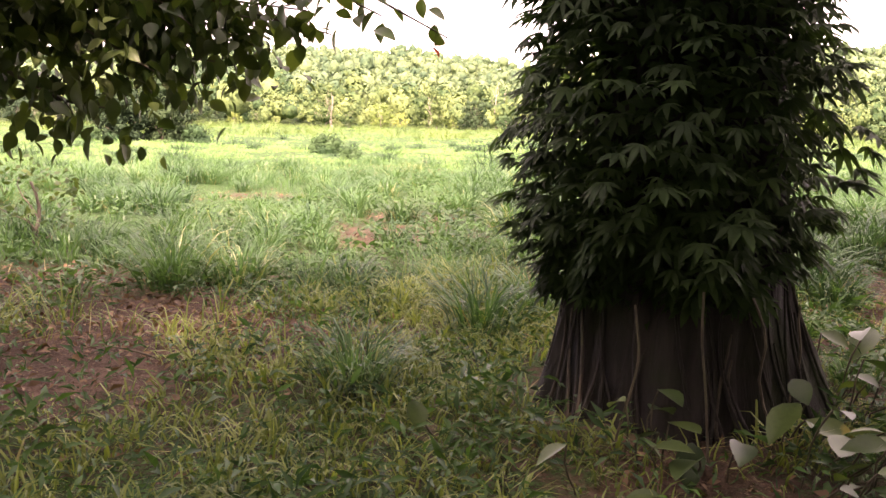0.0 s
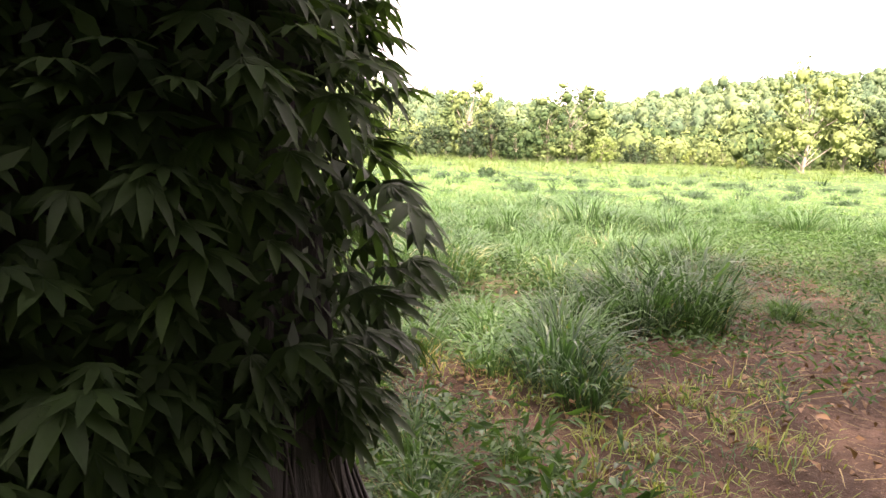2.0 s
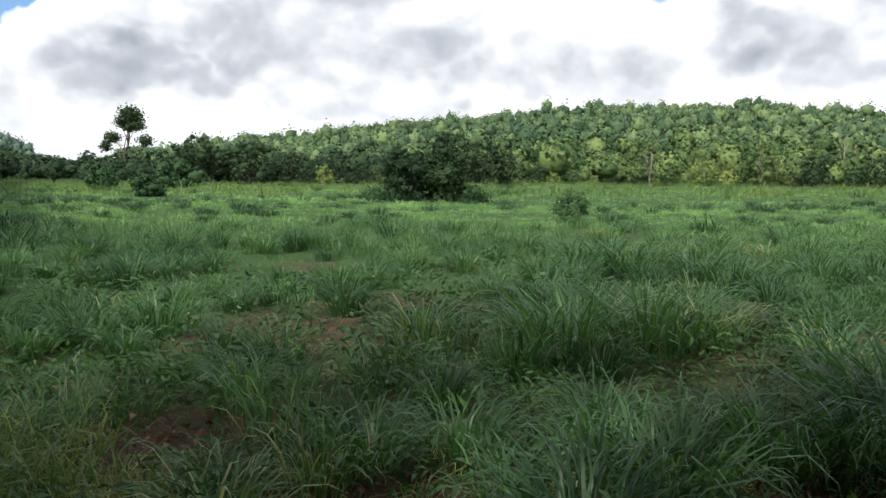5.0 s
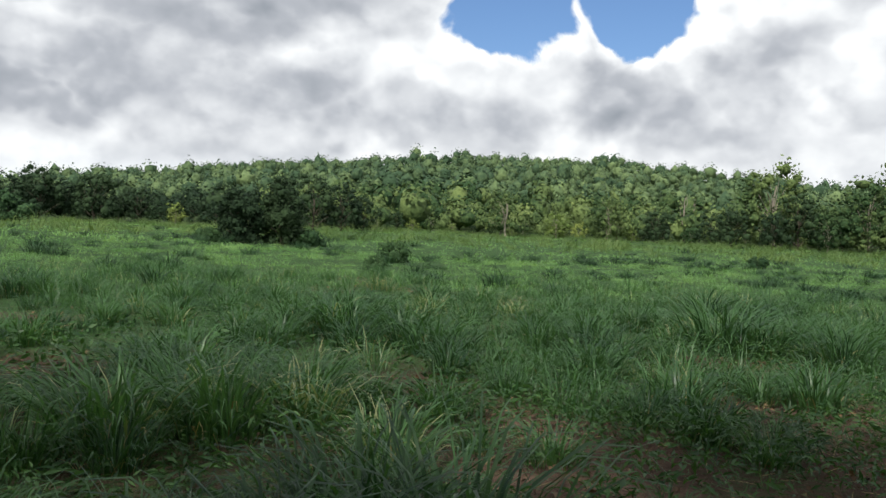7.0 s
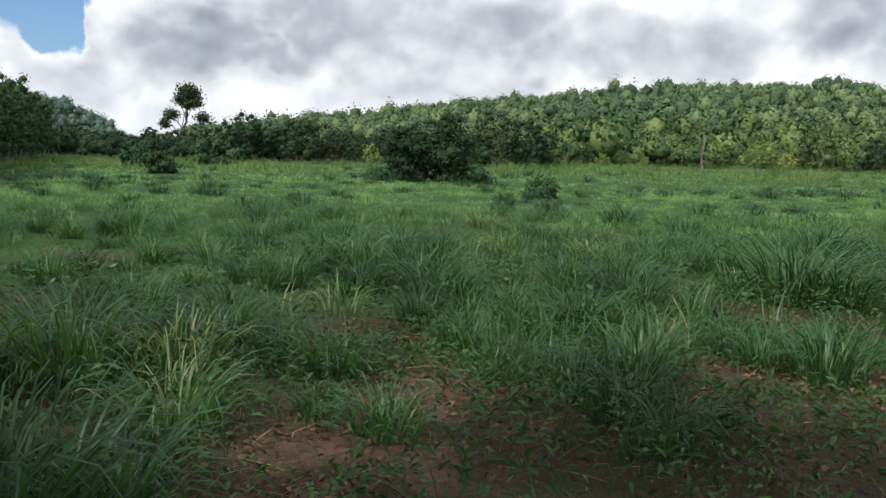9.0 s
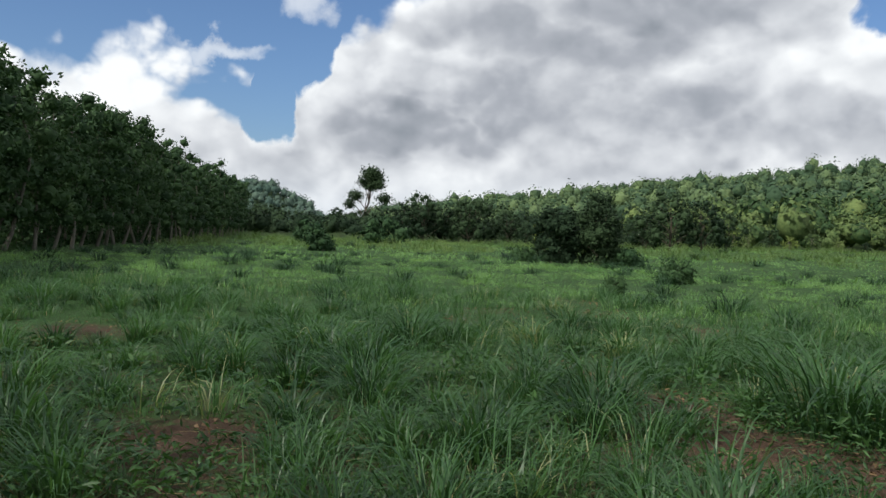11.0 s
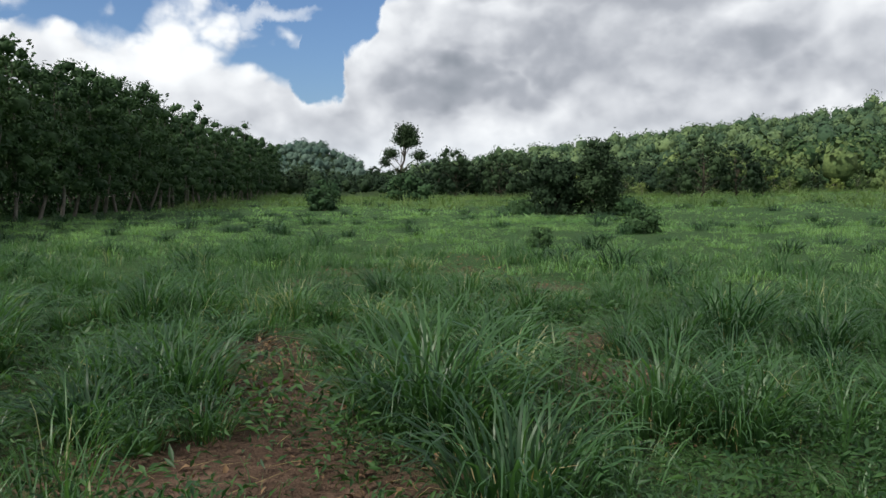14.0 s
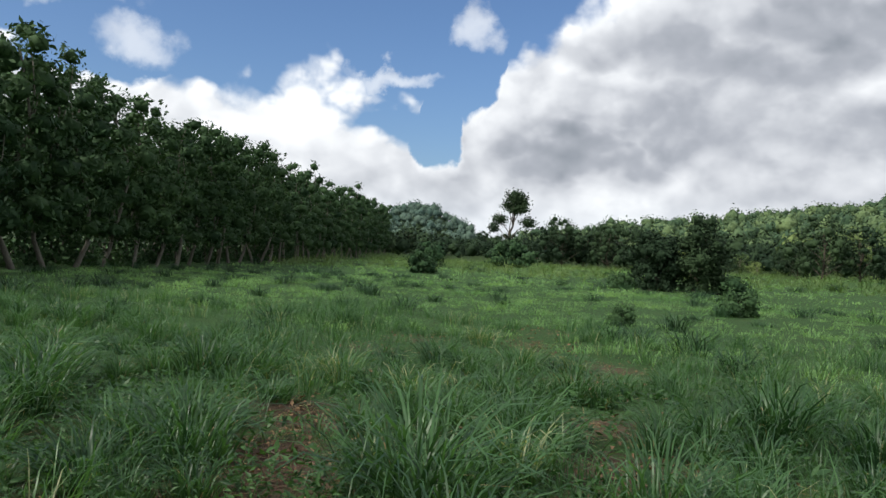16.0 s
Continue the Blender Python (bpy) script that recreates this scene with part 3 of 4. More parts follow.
# ---- trees ----
def crown_leaves(lobes, per, size, ratio=0.6, cheap=True, hollow=0.45, droop=0.0):
    """Leaves in lobes (x, y, z, rx, rz), denser towards the outside, uneven."""
    vs = []
    for lx, ly, lz, rx, rz in lobes:
        n = int(per * rx * (rx + rz) / 2)
        nor = rng.normal(size=(n, 3))
        nor /= np.linalg.norm(nor, axis=1, keepdims=True)
        rad = hollow + (1 - hollow) * rng.random(n) ** 0.5
        rad *= 0.82 + 0.22 * np.sin(nor[:, 0] * 5 + lx * 3) * np.sin(nor[:, 1] * 5 + lz) + 0.14 * rng.normal(size=n)
        p = np.stack([lx + nor[:, 0] * rx * rad, ly + nor[:, 1] * rx * rad, lz + nor[:, 2] * rz * rad], -1)
        nn = nor * 0.8 + rng.normal(size=(n, 3)) * 0.6
        nn[:, 2] += 0.25
        s = size * rng.uniform(0.6, 1.4, n)
        vs.append(quad_leaves(p, nn, s, ratio) if cheap else scatter_leaves(p, nn, s, ratio))
    return joined(vs)


def limb_mesh(name, trunk_top, base_r, limbs, mat, sides=8, start=(0, 0, -0.1), lean=(0, 0)):
    tr = bent(start, (lean[0], lean[1], trunk_top), 8, 0.0)
    pieces = [tube(tr, np.linspace(base_r, base_r * 0.45, 8) * np.array([1.35, 1.1, 1, 1, 1, 1, 1, 1]), sides)]
    for (x, y, z), z0 in limbs:
        u = min(1, z0 / trunk_top)
        p0 = tr[int(u * 7)]
        pieces.append(tube(bent(p0, (x, y, z), 5, 0.06), np.linspace(base_r * 0.42, base_r * 0.10, 5), 4))
    v, f = joined(pieces)
    return mesh(name, v, f, mat, True)


def make_tree(name, height, spread, bole, lobes_n, leaf, per, leaf_mat, bark, label, category="tree", group="", base_r=None, ratio=0.6, hollow=0.45, core=0.0, fat=1.0):
    """A tree at the origin: tapered trunk with limbs, crown of many leaves in uneven lobes."""
    lobes = []
    for k in range(lobes_n):
        u = (k + 0.5) / lobes_n
        z = bole + (height - bole) * (0.12 + 0.80 * u)
        reach = spread * (0.30 + 0.75 * math.sin(math.pi * min(1, 0.22 + 0.72 * u))) * 0.5
        an = k * 2.4 + rng.uniform(-0.4, 0.4)
        rr = spread * rng.uniform(0.17, 0.33) * (1 - 0.30 * u) * fat
        lobes.append((math.cos(an) * reach * rng.uniform(0.3, 1.15), math.sin(an) * reach * rng.uniform(0.3, 1.15), z + rng.uniform(-0.05, 0.05) * height, rr, rr * rng.uniform(0.7, 1.1)))
    if fat > 1.2:
        for k in range(9):
            an, rr = k * 0.7 + rng.uniform(-0.2, 0.2), spread * rng.uniform(0.15, 0.2)
            lobes.append((math.cos(an) * spread * 0.36, math.sin(an) * spread * 0.36, rr * 0.75, rr, rr))
    root = thing(name, Matrix(), label, category, group)
    br = base_r or height * 0.018
    limbs = [((x, y, z), max(bole * 0.6, z * 0.55)) for x, y, z, r, q in lobes[::2]]
    part("trunk", limb_mesh("trunk", height * 0.72, br, limbs, bark), root)
    v, f = crown_leaves(lobes, per, leaf, ratio, True, hollow)
    if core:
        L = np.array(lobes)
        cv, cf = lumps(L[:, :3], L[:, [3, 3, 4]] * core, 0.13, 2 if core > 0.75 else 1)
        v, f = np.concatenate([v, cv]), [f, cf + len(v)]
    part("crown", mesh("crown", v, f, leaf_mat, bool(core)), root)
    return root


def put(proto, x, y, turn=0.0, s=1.0, z=None, label=""):
    ob = copy_thing(proto, Matrix())
    gz = rise(np.array([x]), np.array([y]))[0] if z is None else z
    ob.matrix_basis = Matrix.LocRotScale((x, y, gz - 0.03), Euler((0, 0, turn)), (s, s, s * random.uniform(0.94, 1.06)))
    if label:
        ob["label"] = label
    return ob


def drop_proto(ob):
    for o in (*ob.children_recursive, ob):
        bpy.data.objects.remove(o)


# plantation along the field: slim pale trunks, dense dark crowns
def plantation_tree(seed, leaves, step=3, sides=6):
    root = thing("plantation_tree", Matrix(), "tall slim plantation tree with pale trunk and dense dark green crown", "tree", "plantation trees in rows")
    h = 9.5
    lobes = []
    for k in range(13):
        u = k / 12
        z = 1.9 + (h - 2.4) * u
        r = (0.75 + 0.55 * math.sin(math.pi * min(1, 0.25 + 0.7 * u))) * rng.uniform(0.8, 1.2)
        an = k * 2.4 + seed
        lobes.append((math.cos(an) * 0.65, math.sin(an) * 0.65, z, r, r * rng.uniform(0.7, 1.0)))
    limbs = [((x * 1.2, y * 1.2, z + 0.2), z * 0.75) for x, y, z, r, q in lobes[::step]]
    part("trunk", limb_mesh("trunk", h * 0.86, 0.10, limbs, PLANT_BARK, sides, lean=(rng.uniform(-0.2, 0.2), rng.uniform(-0.2, 0.2))), root, "slim pale grey trunk")
    v, f = crown_leaves(lobes, leaves, 0.30, 0.45, True, 0.42)
    L = np.array(lobes)
    cv, cf = lumps(L[:, :3], L[:, [3, 3, 4]] * 0.48)
    part("crown", mesh("crown", np.concatenate([v, cv]), [f, cf + len(v)], PLANT_LEAF, True), root)
    return root


protos = [plantation_tree(s, 125) for s in (0.0, 1.1, 2.3, 3.9)]
mid_protos = [plantation_tree(s, 50) for s in (0.4, 1.9)]
back_protos = [plantation_tree(s, 24, 20, 5) for s in (0.7, 2.9)]
y = 12.0
k = 0
while y < 130:
    for row in range(5):
        px = edge_x(y) - 1.2 - row * 3.3 + random.uniform(-0.3, 0.3)
        py = y - row * 1.6 + random.uniform(-0.3, 0.3)
        pr = back_protos[random.randrange(2)] if row else protos[random.randrange(4)] if y < 62 else mid_protos[random.randrange(2)]
        put(pr, px, py, random.uniform(0, 6.28), random.uniform(0.87, 1.0))
    y += 2.35
    k += 1
for p in protos + mid_protos + back_protos:
    drop_proto(p)

under = [make_tree("undergrowth_shrub", 1.3, 1.6, 0.02, 7, 0.22, 130, PLANT_LEAF, BARK_DARK, "dark leafy undergrowth shrub beneath the plantation trees", "shrub", "plantation undergrowth", 0.03, fat=1.4) for _ in range(2)]
y = 12.0
while y < 125:
    for row in range(2):
        put(random.choice(under), edge_x(y) - 2.2 - row * 4.0 - random.uniform(0, 1.5), y + random.uniform(-0.8, 0.8), random.uniform(0, 6.28), random.uniform(0.6, 1.3))
    y += 2.4
for p in under:
    drop_proto(p)

# lone tall tree in front of the hills
lone = thing("lone_tree", Matrix.Translation((-46.5, 168, 0.9)), "tall lone tree with a bare trunk and open crown, coloured dark as in cloud shade", "tree")
lobes = [(0.2, 0, 13.1, 2.5, 1.7), (-1.6, 0.4, 11.4, 1.8, 1.3), (1.9, -0.3, 10.8, 1.7, 1.4), (-3.4, 0.2, 8.4, 1.9, 1.4), (-4.6, 0, 6.6, 1.5, 1.3), (3.1, 0.2, 7.8, 1.8, 1.4), (1.2, 0.2, 12.2, 2.1, 1.5), (0.1, 0, 10.4, 1.7, 1.2)]
part("trunk", limb_mesh("trunk", 12.0, 0.30, [((x, y, z), z * 0.62) for x, y, z, r, q in lobes], BARK_DARK), lone, "tall bare trunk")
v, f = crown_leaves([(x, y, z, r * 1.15, q * 1.15) for x, y, z, r, q in lobes], 150, 0.44, 0.65, True, 0.1)
part("crown", mesh("crown", v, f, TREE_DARK_SHADED), lone)

# trees along the forest's edge
EDGE_LABEL = {"dark": "bushy tree at the edge of the forest, coloured dark as in cloud shade", "mid": "green broadleaved tree at the edge of the forest",
              "light": "sunlit yellow-green leafy tree at the edge of the forest"}
kinds = {"dark": [make_tree("edge_tree", 8, 7.5, 0.4, 30, 0.34, 36, TREE_DARK_SHADED, BARK_DARK, EDGE_LABEL["dark"], group="forest edge trees", hollow=0.4, core=0.40, fat=0.9) for _ in range(3)],
         "mid": [make_tree("edge_tree", 8, 7.0, 0.6, 30, 0.34, 36, TREE_MID, BARK_GREY, EDGE_LABEL["mid"], group="forest edge trees", hollow=0.4, core=0.40, fat=0.9) for _ in range(4)],
         "light": [make_tree("edge_tree", 8, 7.0, 0.3, 28, 0.34, 36, TREE_LIGHT, BARK_GREY, EDGE_LABEL["light"], group="forest edge trees", hollow=0.4, core=0.40, fat=0.9) for _ in range(3)]}
az = -33.0
while az < 70:
    if az < -16.5:
        kind, s, dist = "dark", random.uniform(0.62, 0.92), random.uniform(178, 190)
    elif az < -11:
        kind, s, dist = "dark", random.uniform(0.62, 0.92), random.uniform(128, 140)
    elif az < -4:
        kind, s, dist = "dark", random.uniform(0.30, 0.62), random.uniform(128, 140)
    elif az < 3:
        kind, s, dist = random.choice(("dark", "dark", "mid")), random.uniform(0.25, 0.50), random.uniform(118, 128)
    elif az < 30:
        kind, s, dist = random.choice(("mid", "mid", "light", "dark", "dark", "mid")), random.choice((random.uniform(0.16, 0.34), random.uniform(0.16, 0.34), random.uniform(0.35, 0.55))), random.uniform(118, 130)
    elif az < 43:
        kind, s, dist = random.choice(("mid", "mid", "dark")), random.uniform(0.35, 0.75), random.uniform(112, 126)
    else:
        kind, s, dist = random.choice(("mid", "dark", "light", "light", "mid")), random.uniform(0.22, 0.55), random.uniform(112, 128)
    put(random.choice(kinds[kind]), 9 + math.sin(radians(az)) * dist, 5 + math.cos(radians(az)) * dist, random.uniform(0, 6.28), s)
    az += random.uniform(0.9, 1.7) * (0.75 if az < -16.5 else 1)
for az, dist, s, kind in ((35.0, 122, 1.5, "mid"), (36.4, 116, 0.92, "dark"), (37.8, 119, 0.8, "mid"), (40.6, 118, 1.15, "mid"), (42.7, 124, 1.75, "mid"), (44.6, 112, 0.5, "light"), (58.0, 104, 1.6, "mid"), (60.5, 110, 1.2, "mid"), (63, 112, 1.2, "dark"),
                          (-6.2, 131, 0.45, "light"), (16.5, 121, 0.82, "mid"), (24.0, 122, 0.85, "mid"), (-14.6, 131, 1.0, "dark"), (-11.2, 130, 0.95, "dark"), (-8.6, 133, 0.7, "dark"),
                          (3.0, 101, 0.90, "dark"), (5.0, 102, 0.78, "dark"), (6.6, 104, 0.55, "dark"), (1.4, 106, 0.6, "dark"), (0.5, 120, 0.6, "dark"), (20.5, 120, 0.5, "light"), (27.5, 119, 0.6, "dark")):
    put(random.choice(kinds[kind]), 9 + math.sin(radians(az)) * dist, 5 + math.cos(radians(az)) * dist, random.uniform(0, 6.28), s)
for group in kinds.values():
    for p in group:
        drop_proto(p)

# bare pale snags among the edge trees
for sx, sy, sh in ((75.8, 124.2, 8.0), (77.2, 124.0, 7.0), (43.6, 118.5, 5.0)):
    snag = thing("dead_tree", Matrix.Translation((sx, sy, 0.6)), "bare pale dead tree in front of the forest", "tree", "dead trees")
    part("trunk", limb_mesh("trunk", sh, 0.16, [((rng.uniform(-1, 1), rng.uniform(-1, 1), sh * q), sh * q * 0.7) for q in (0.6, 0.8, 0.95, 1.1)], BARK_GREY, 6), snag)

# clump of two bushy trees out in the field
for bx, by, bh, bs, bl in ((7.2, 52.6, 3.1, 2.5, "bushy dark green small tree standing in the open field"), (9.5, 52.9, 4.3, 2.5, "taller bushy dark green tree standing in the open field")):
    t = make_tree("field_tree", bh, bs, 0.25, 34, 0.17, 430, TREE_DARK_SHADED, BARK_DARK, bl, group="field trees", base_r=0.12, ratio=0.5, hollow=0.35, core=0.46, fat=1.25)
    t.matrix_basis = Matrix.Translation((bx, by, rise(np.array([bx]), np.array([by]))[0] - 0.05))

shrub_proto = [make_tree("shrub", 1.0, 1.25, 0.02, 9, 0.13, 800, SHRUB_LEAF, BARK_DARK, "low dark green leafy shrub in the grass", "shrub", "field shrubs", 0.03, hollow=0.4, core=0.55, fat=1.5) for _ in range(3)]
for sx, sy, ss in ((11.2, 52.4, 1.1), (13.3, 34.6, 0.85), (11.6, 27.2, 0.45), (-9.6, 57.5, 1.5), (-20.5, 80, 2.2), (34.4, 42.6, 0.7), (5.4, 52.4, 0.9), (-18.0, 95.0, 3.0)):
    put(random.choice(shrub_proto), sx, sy, random.uniform(0, 6.28), ss)
for p in shrub_proto:
    drop_proto(p)

# ---- the vine-covered tree ----
VX, VY = 4.50, 4.94
vine_tree = thing("vine_covered_tree", Matrix.Translation((VX, VY, 0)), "thick furrowed tree trunk smothered in dark palmate vine leaves", "tree")


def trunk_mesh():
    """A trunk with a flared, deeply furrowed foot that grows on up into limbs."""
    zs = np.array([-0.1, 0.0, 0.12, 0.28, 0.5, 0.8, 1.2, 1.8, 2.5, 3.2, 3.9])
    rs = np.array([0.57, 0.54, 0.51, 0.475, 0.445, 0.41, 0.37, 0.34, 0.31, 0.27, 0.22])
    n = 96
    a = np.arange(n) * 2 * math.pi / n
    fur = 0.5 * np.sin(a * 23 + 0.7) + 0.3 * np.sin(a * 37) + 0.4 * np.sin(a * 9 + 2)
    v = []
    for z, r in zip(zs, rs):
        w = a + 0.10 * z
        rr = r * (1 + 0.065 * fur + 0.02 * rng.normal(size=n)) + 0.05 * np.sin(a * 5 + 1) * max(0, 0.5 - z)
        flank = 0.26 * max(0, 0.55 - z) * np.exp(-((a - 5.7) / 0.5) ** 2)
        v.append(np.stack([np.cos(w) * (rr + flank) + 0.06, np.sin(w) * (rr + flank) - 0.03, np.full(n, z)], -1))
    i, j = np.meshgrid(np.arange(len(zs) - 1), np.arange(n), indexing="ij")
    i, j = i.reshape(-1), j.reshape(-1)
    f = np.stack([i * n + j, i * n + (j + 1) % n, (i + 1) * n + (j + 1) % n, (i + 1) * n + j], -1)
    pieces = [(np.concatenate(v), f)]
    for k in range(6):
        an = k * 1.05 + 0.3
        pieces.append(tube(bent((0, 0, 3.6), (math.cos(an) * 2.0, math.sin(an) * 2.0, 5.2 + 0.3 * (k % 3)), 7, 0.08), np.linspace(0.16, 0.03, 7), 6))
    return mesh("trunk", *joined(pieces), BARK, True)


vine_trunk = part("trunk", trunk_mesh(), vine_tree, "dark furrowed bark, flared at the foot")
# root strands that run down the trunk
for k in range(70):
    an = rng.uniform(0, 6.28)
    zt = rng.uniform(0.35, 0.8)
    n = 7
    u = np.linspace(0, 1, n)
    z = zt * (1 - u) - 0.03
    r = np.interp(z, [-0.05, 0.12, 0.28, 0.5, 0.8], [0.565, 0.52, 0.485, 0.455, 0.42]) + 0.008 + 0.26 * np.maximum(0, 0.55 - z) * np.exp(-((an - 5.7) / 0.5) ** 2)
    aa = an + 0.10 * np.sin(u * 3 + k) + 0.06 * u
    v, f = tube(np.stack([np.cos(aa) * r + 0.06, np.sin(aa) * r - 0.03, z], -1), np.linspace(0.004, 0.011, n), 5)
    part("root", mesh("root", v, f, BARK_ROOT if k % 5 == 0 else BARK, True), vine_trunk)


def palmate(n_leaflets, size, droop):
    """A palmate leaf on a short stalk: pointed, folded leaflets that droop from one point. Points along +x."""
    vs = []
    for k in range(n_leaflets):
        an = (k - (n_leaflets - 1) / 2) * (3.3 / n_leaflets)
        L = size * (1 - 0.30 * abs(an) / 1.5) * rng.uniform(0.9, 1.1)
        w = L * 0.135
        u = np.array([0.0, 0.35, 0.7, 1.0])
        prof = np.array([0.15, 1.0, 0.75, 0.0])
        out = u * L
        zz = -droop * L * u ** 1.7
        cx, cy = math.cos(an), math.sin(an)
        mid = np.stack([out * cx, out * cy, zz], -1)
        side = np.stack([-cy * prof * w, cx * prof * w, 0.30 * prof * w], -1)
        side2 = np.stack([cy * prof * w, -cx * prof * w, 0.30 * prof * w], -1)
        v = np.concatenate([mid, mid + side, mid + side2])
        i = np.arange(3)
        f = np.concatenate([np.stack([i, i + 1, i + 5, i + 4], -1), np.stack([i + 1, i, i + 8, i + 9], -1)])
        vs.append((v, f))
    return joined(vs)


def vine_radius(z):
    return np.interp(z, [0.40, 0.47, 0.57, 0.65, 0.8, 0.95, 1.1, 1.4, 1.6, 1.8, 2.3, 2.8], [0.43, 0.48, 0.54, 0.61, 0.68, 0.71, 0.73, 0.72, 0.68, 0.67, 0.60, 0.45])


leaf_shapes = [palmate(n, s, d) for n, s, d in ((5, 0.10, 0.30), (6, 0.115, 0.42), (7, 0.105, 0.35), (5, 0.09, 0.5), (6, 0.10, 0.2))]
leaf_meshes = [mesh("leaf", v, f, VINE, True) for v, f in leaf_shapes]
foliage = part("vine_foliage", None, vine_tree)
rest = []
made = 0
for k in range(2800):
    z = rng.uniform(0.50, 2.7) if k % 5 else rng.uniform(0.46, 0.9)
    an = rng.uniform(0, 2 * math.pi)
    lump = 1 + 0.10 * math.sin(an * 4 + z * 5) + 0.05 * math.sin(an * 9 - z * 7)
    r = vine_radius(z) * lump * (rng.uniform(0.80, 1.0) if k % 3 else rng.uniform(0.55, 0.85)) - 0.06
    m = Matrix.Translation((math.cos(an) * r, math.sin(an) * r, z)) @ Euler((rng.uniform(-0.3, 0.3), rng.uniform(-0.15, 0.65), an + rng.uniform(-0.5, 0.5))).to_matrix().to_4x4() @ Matrix.Scale(rng.uniform(0.75, 1.25), 4)
    shape = k % 5
    # the side that faces the path carries its leaves one by one
    if made < 300 and -2.9 < an - 2 * math.pi < -0.1 and k % 3 and z < 1.9:
        ob = part("leaf", leaf_meshes[shape], foliage)
        ob.matrix_basis = m
        made += 1
    else:
        v, f = leaf_shapes[shape]
        M = np.array(m)
        rest.append((v @ M[:3, :3].T + M[:3, 3], f))
# small shaded leaves further in
n = 9000
z = rng.uniform(0.40, 2.6, n)
an = rng.uniform(0, 2 * math.pi, n)
r = vine_radius(z) * rng.uniform(0.60, 0.80, n)
nor = np.stack([np.cos(an), np.sin(an), rng.uniform(0, 0.8, n)], -1) + 0.3 * rng.normal(size=(n, 3))
rest.append(quad_leaves(np.stack([np.cos(an) * r, np.sin(an) * r, z], -1), nor, rng.uniform(0.05, 0.10, n), 0.35))
tagged(part("inner_foliage", mesh("inner_foliage", *joined(rest), VINE, True), foliage), kind="stuff")
# crown far above
lobes = [(math.cos(q) * 1.7, math.sin(q) * 1.7, 5.2 + 0.5 * math.sin(q * 3), 1.3, 0.9) for q in np.arange(6) * 1.05 + 0.3] + [(0, 0, 5.8, 1.5, 0.9)]
v, f = crown_leaves(lobes, 330, 0.16, 0.5)
part("crown", mesh("crown", v, f, VINE), vine_tree)
# climbing stems over the foot
for k, (p0, p1) in enumerate((((-0.30, -0.62, 0.0), (-0.36, -0.60, 0.62)), ((-0.02, -0.70, 0.0), (-0.12, -0.60, 0.58)), ((0.35, -0.55, 0.02), (0.26, -0.50, 0.50)), ((-0.55, -0.40, 0.0), (-0.50, -0.42, 0.55)))):
    v, f = tube(bent(p0, p1, 9, 0.0), np.full(9, 0.005), 5)
    part("vine_stem", mesh("vine_stem", v, f, VINE_STEM, True), vine_tree)


# ---- creeper with broad leaves at the tree's foot ----
def broad_leaf(L, ratio, curl):
    """A broad oval leaf with a raised rim, pointing along +x."""
    u = np.linspace(0, 1, 6)
    prof = np.array([0.08, 0.72, 1.0, 0.95, 0.6, 0.0]) * L * ratio * 0.5
    mid = np.stack([u * L, 0 * u, -curl * L * u ** 2], -1)
    s1 = mid + np.stack([0 * u, prof, prof * 0.35], -1)
    s2 = mid + np.stack([0 * u, -prof, prof * 0.35], -1)
    v = np.concatenate([mid, s1, s2])
    i = np.arange(5)
    return v, np.concatenate([np.stack([i, i + 1, i + 7, i + 6], -1), np.stack([i + 1, i, i + 12, i + 13], -1)])


creeper = thing("creeper_plant", Matrix.Translation((VX, VY, 0)), "broad-leaved creeper on the ground at the foot of the tree", "plant")
creeper_meshes = [mesh("leaf", *broad_leaf(L, q, c), CREEPER, True) for L, q, c in ((0.17, 0.62, 0.2), (0.22, 0.55, 0.3), (0.13, 0.75, 0.15), (0.19, 0.6, -0.1))]
for k in range(60):
    an = rng.uniform(-2.6, -1.2) if k < 36 else rng.uniform(-1.2, -0.2) if k < 52 else rng.uniform(-3.6, 0.3)
    r = rng.uniform(0.70, 1.35)
    z = rng.uniform(0.05, 0.30) * (1.3 - 0.6 * (r - 0.6))
    x, y = math.cos(an) * r, math.sin(an) * r
    n = 5
    v, f = tube(bent((x * 0.9, y * 0.9, 0.0), (x, y, z), n, 0.0), np.full(n, 0.004), 4)
    stalk = part("stalk", mesh("stalk", v, f, VINE_STEM), creeper)
    ob = part("leaf", creeper_meshes[k % 4], stalk)
    ob.matrix_basis = Matrix.LocRotScale((x, y, z), Euler((rng.uniform(-0.5, 0.5), rng.uniform(-0.3, 0.6), rng.uniform(0, 6.28))), Vector((1, 1, 1)) * rng.uniform(0.5, 0.95))

# ---- overhanging tree with round leaves ----
over = thing("overhanging_tree", Matrix.Translation((0.6, 6.9, 0)), "tree with low hanging branches of round dull green leaves", "tree")
tips = [((3.35, -1.00, 1.58), 2.0), ((3.08, -0.82, 1.68), 2.0), ((2.85, -0.76, 1.58), 2.0), ((1.97, -0.55, 1.62), 2.1), ((2.2, -0.8, 1.56), 2.1), ((2.49, -0.73, 1.63), 2.1), ((2.72, -0.77, 1.68), 2.1),
        ((2.02, -0.85, 1.36), 2.0), ((2.31, -0.78, 1.42), 2.0), ((2.52, -0.69, 1.50), 2.0), ((1.85, -0.69, 1.20), 1.9), ((1.5, 0.35, 1.45), 2.1), ((1.9, 0.3, 1.6), 2.2), ((1.4, -0.5, 1.55), 2.1)]
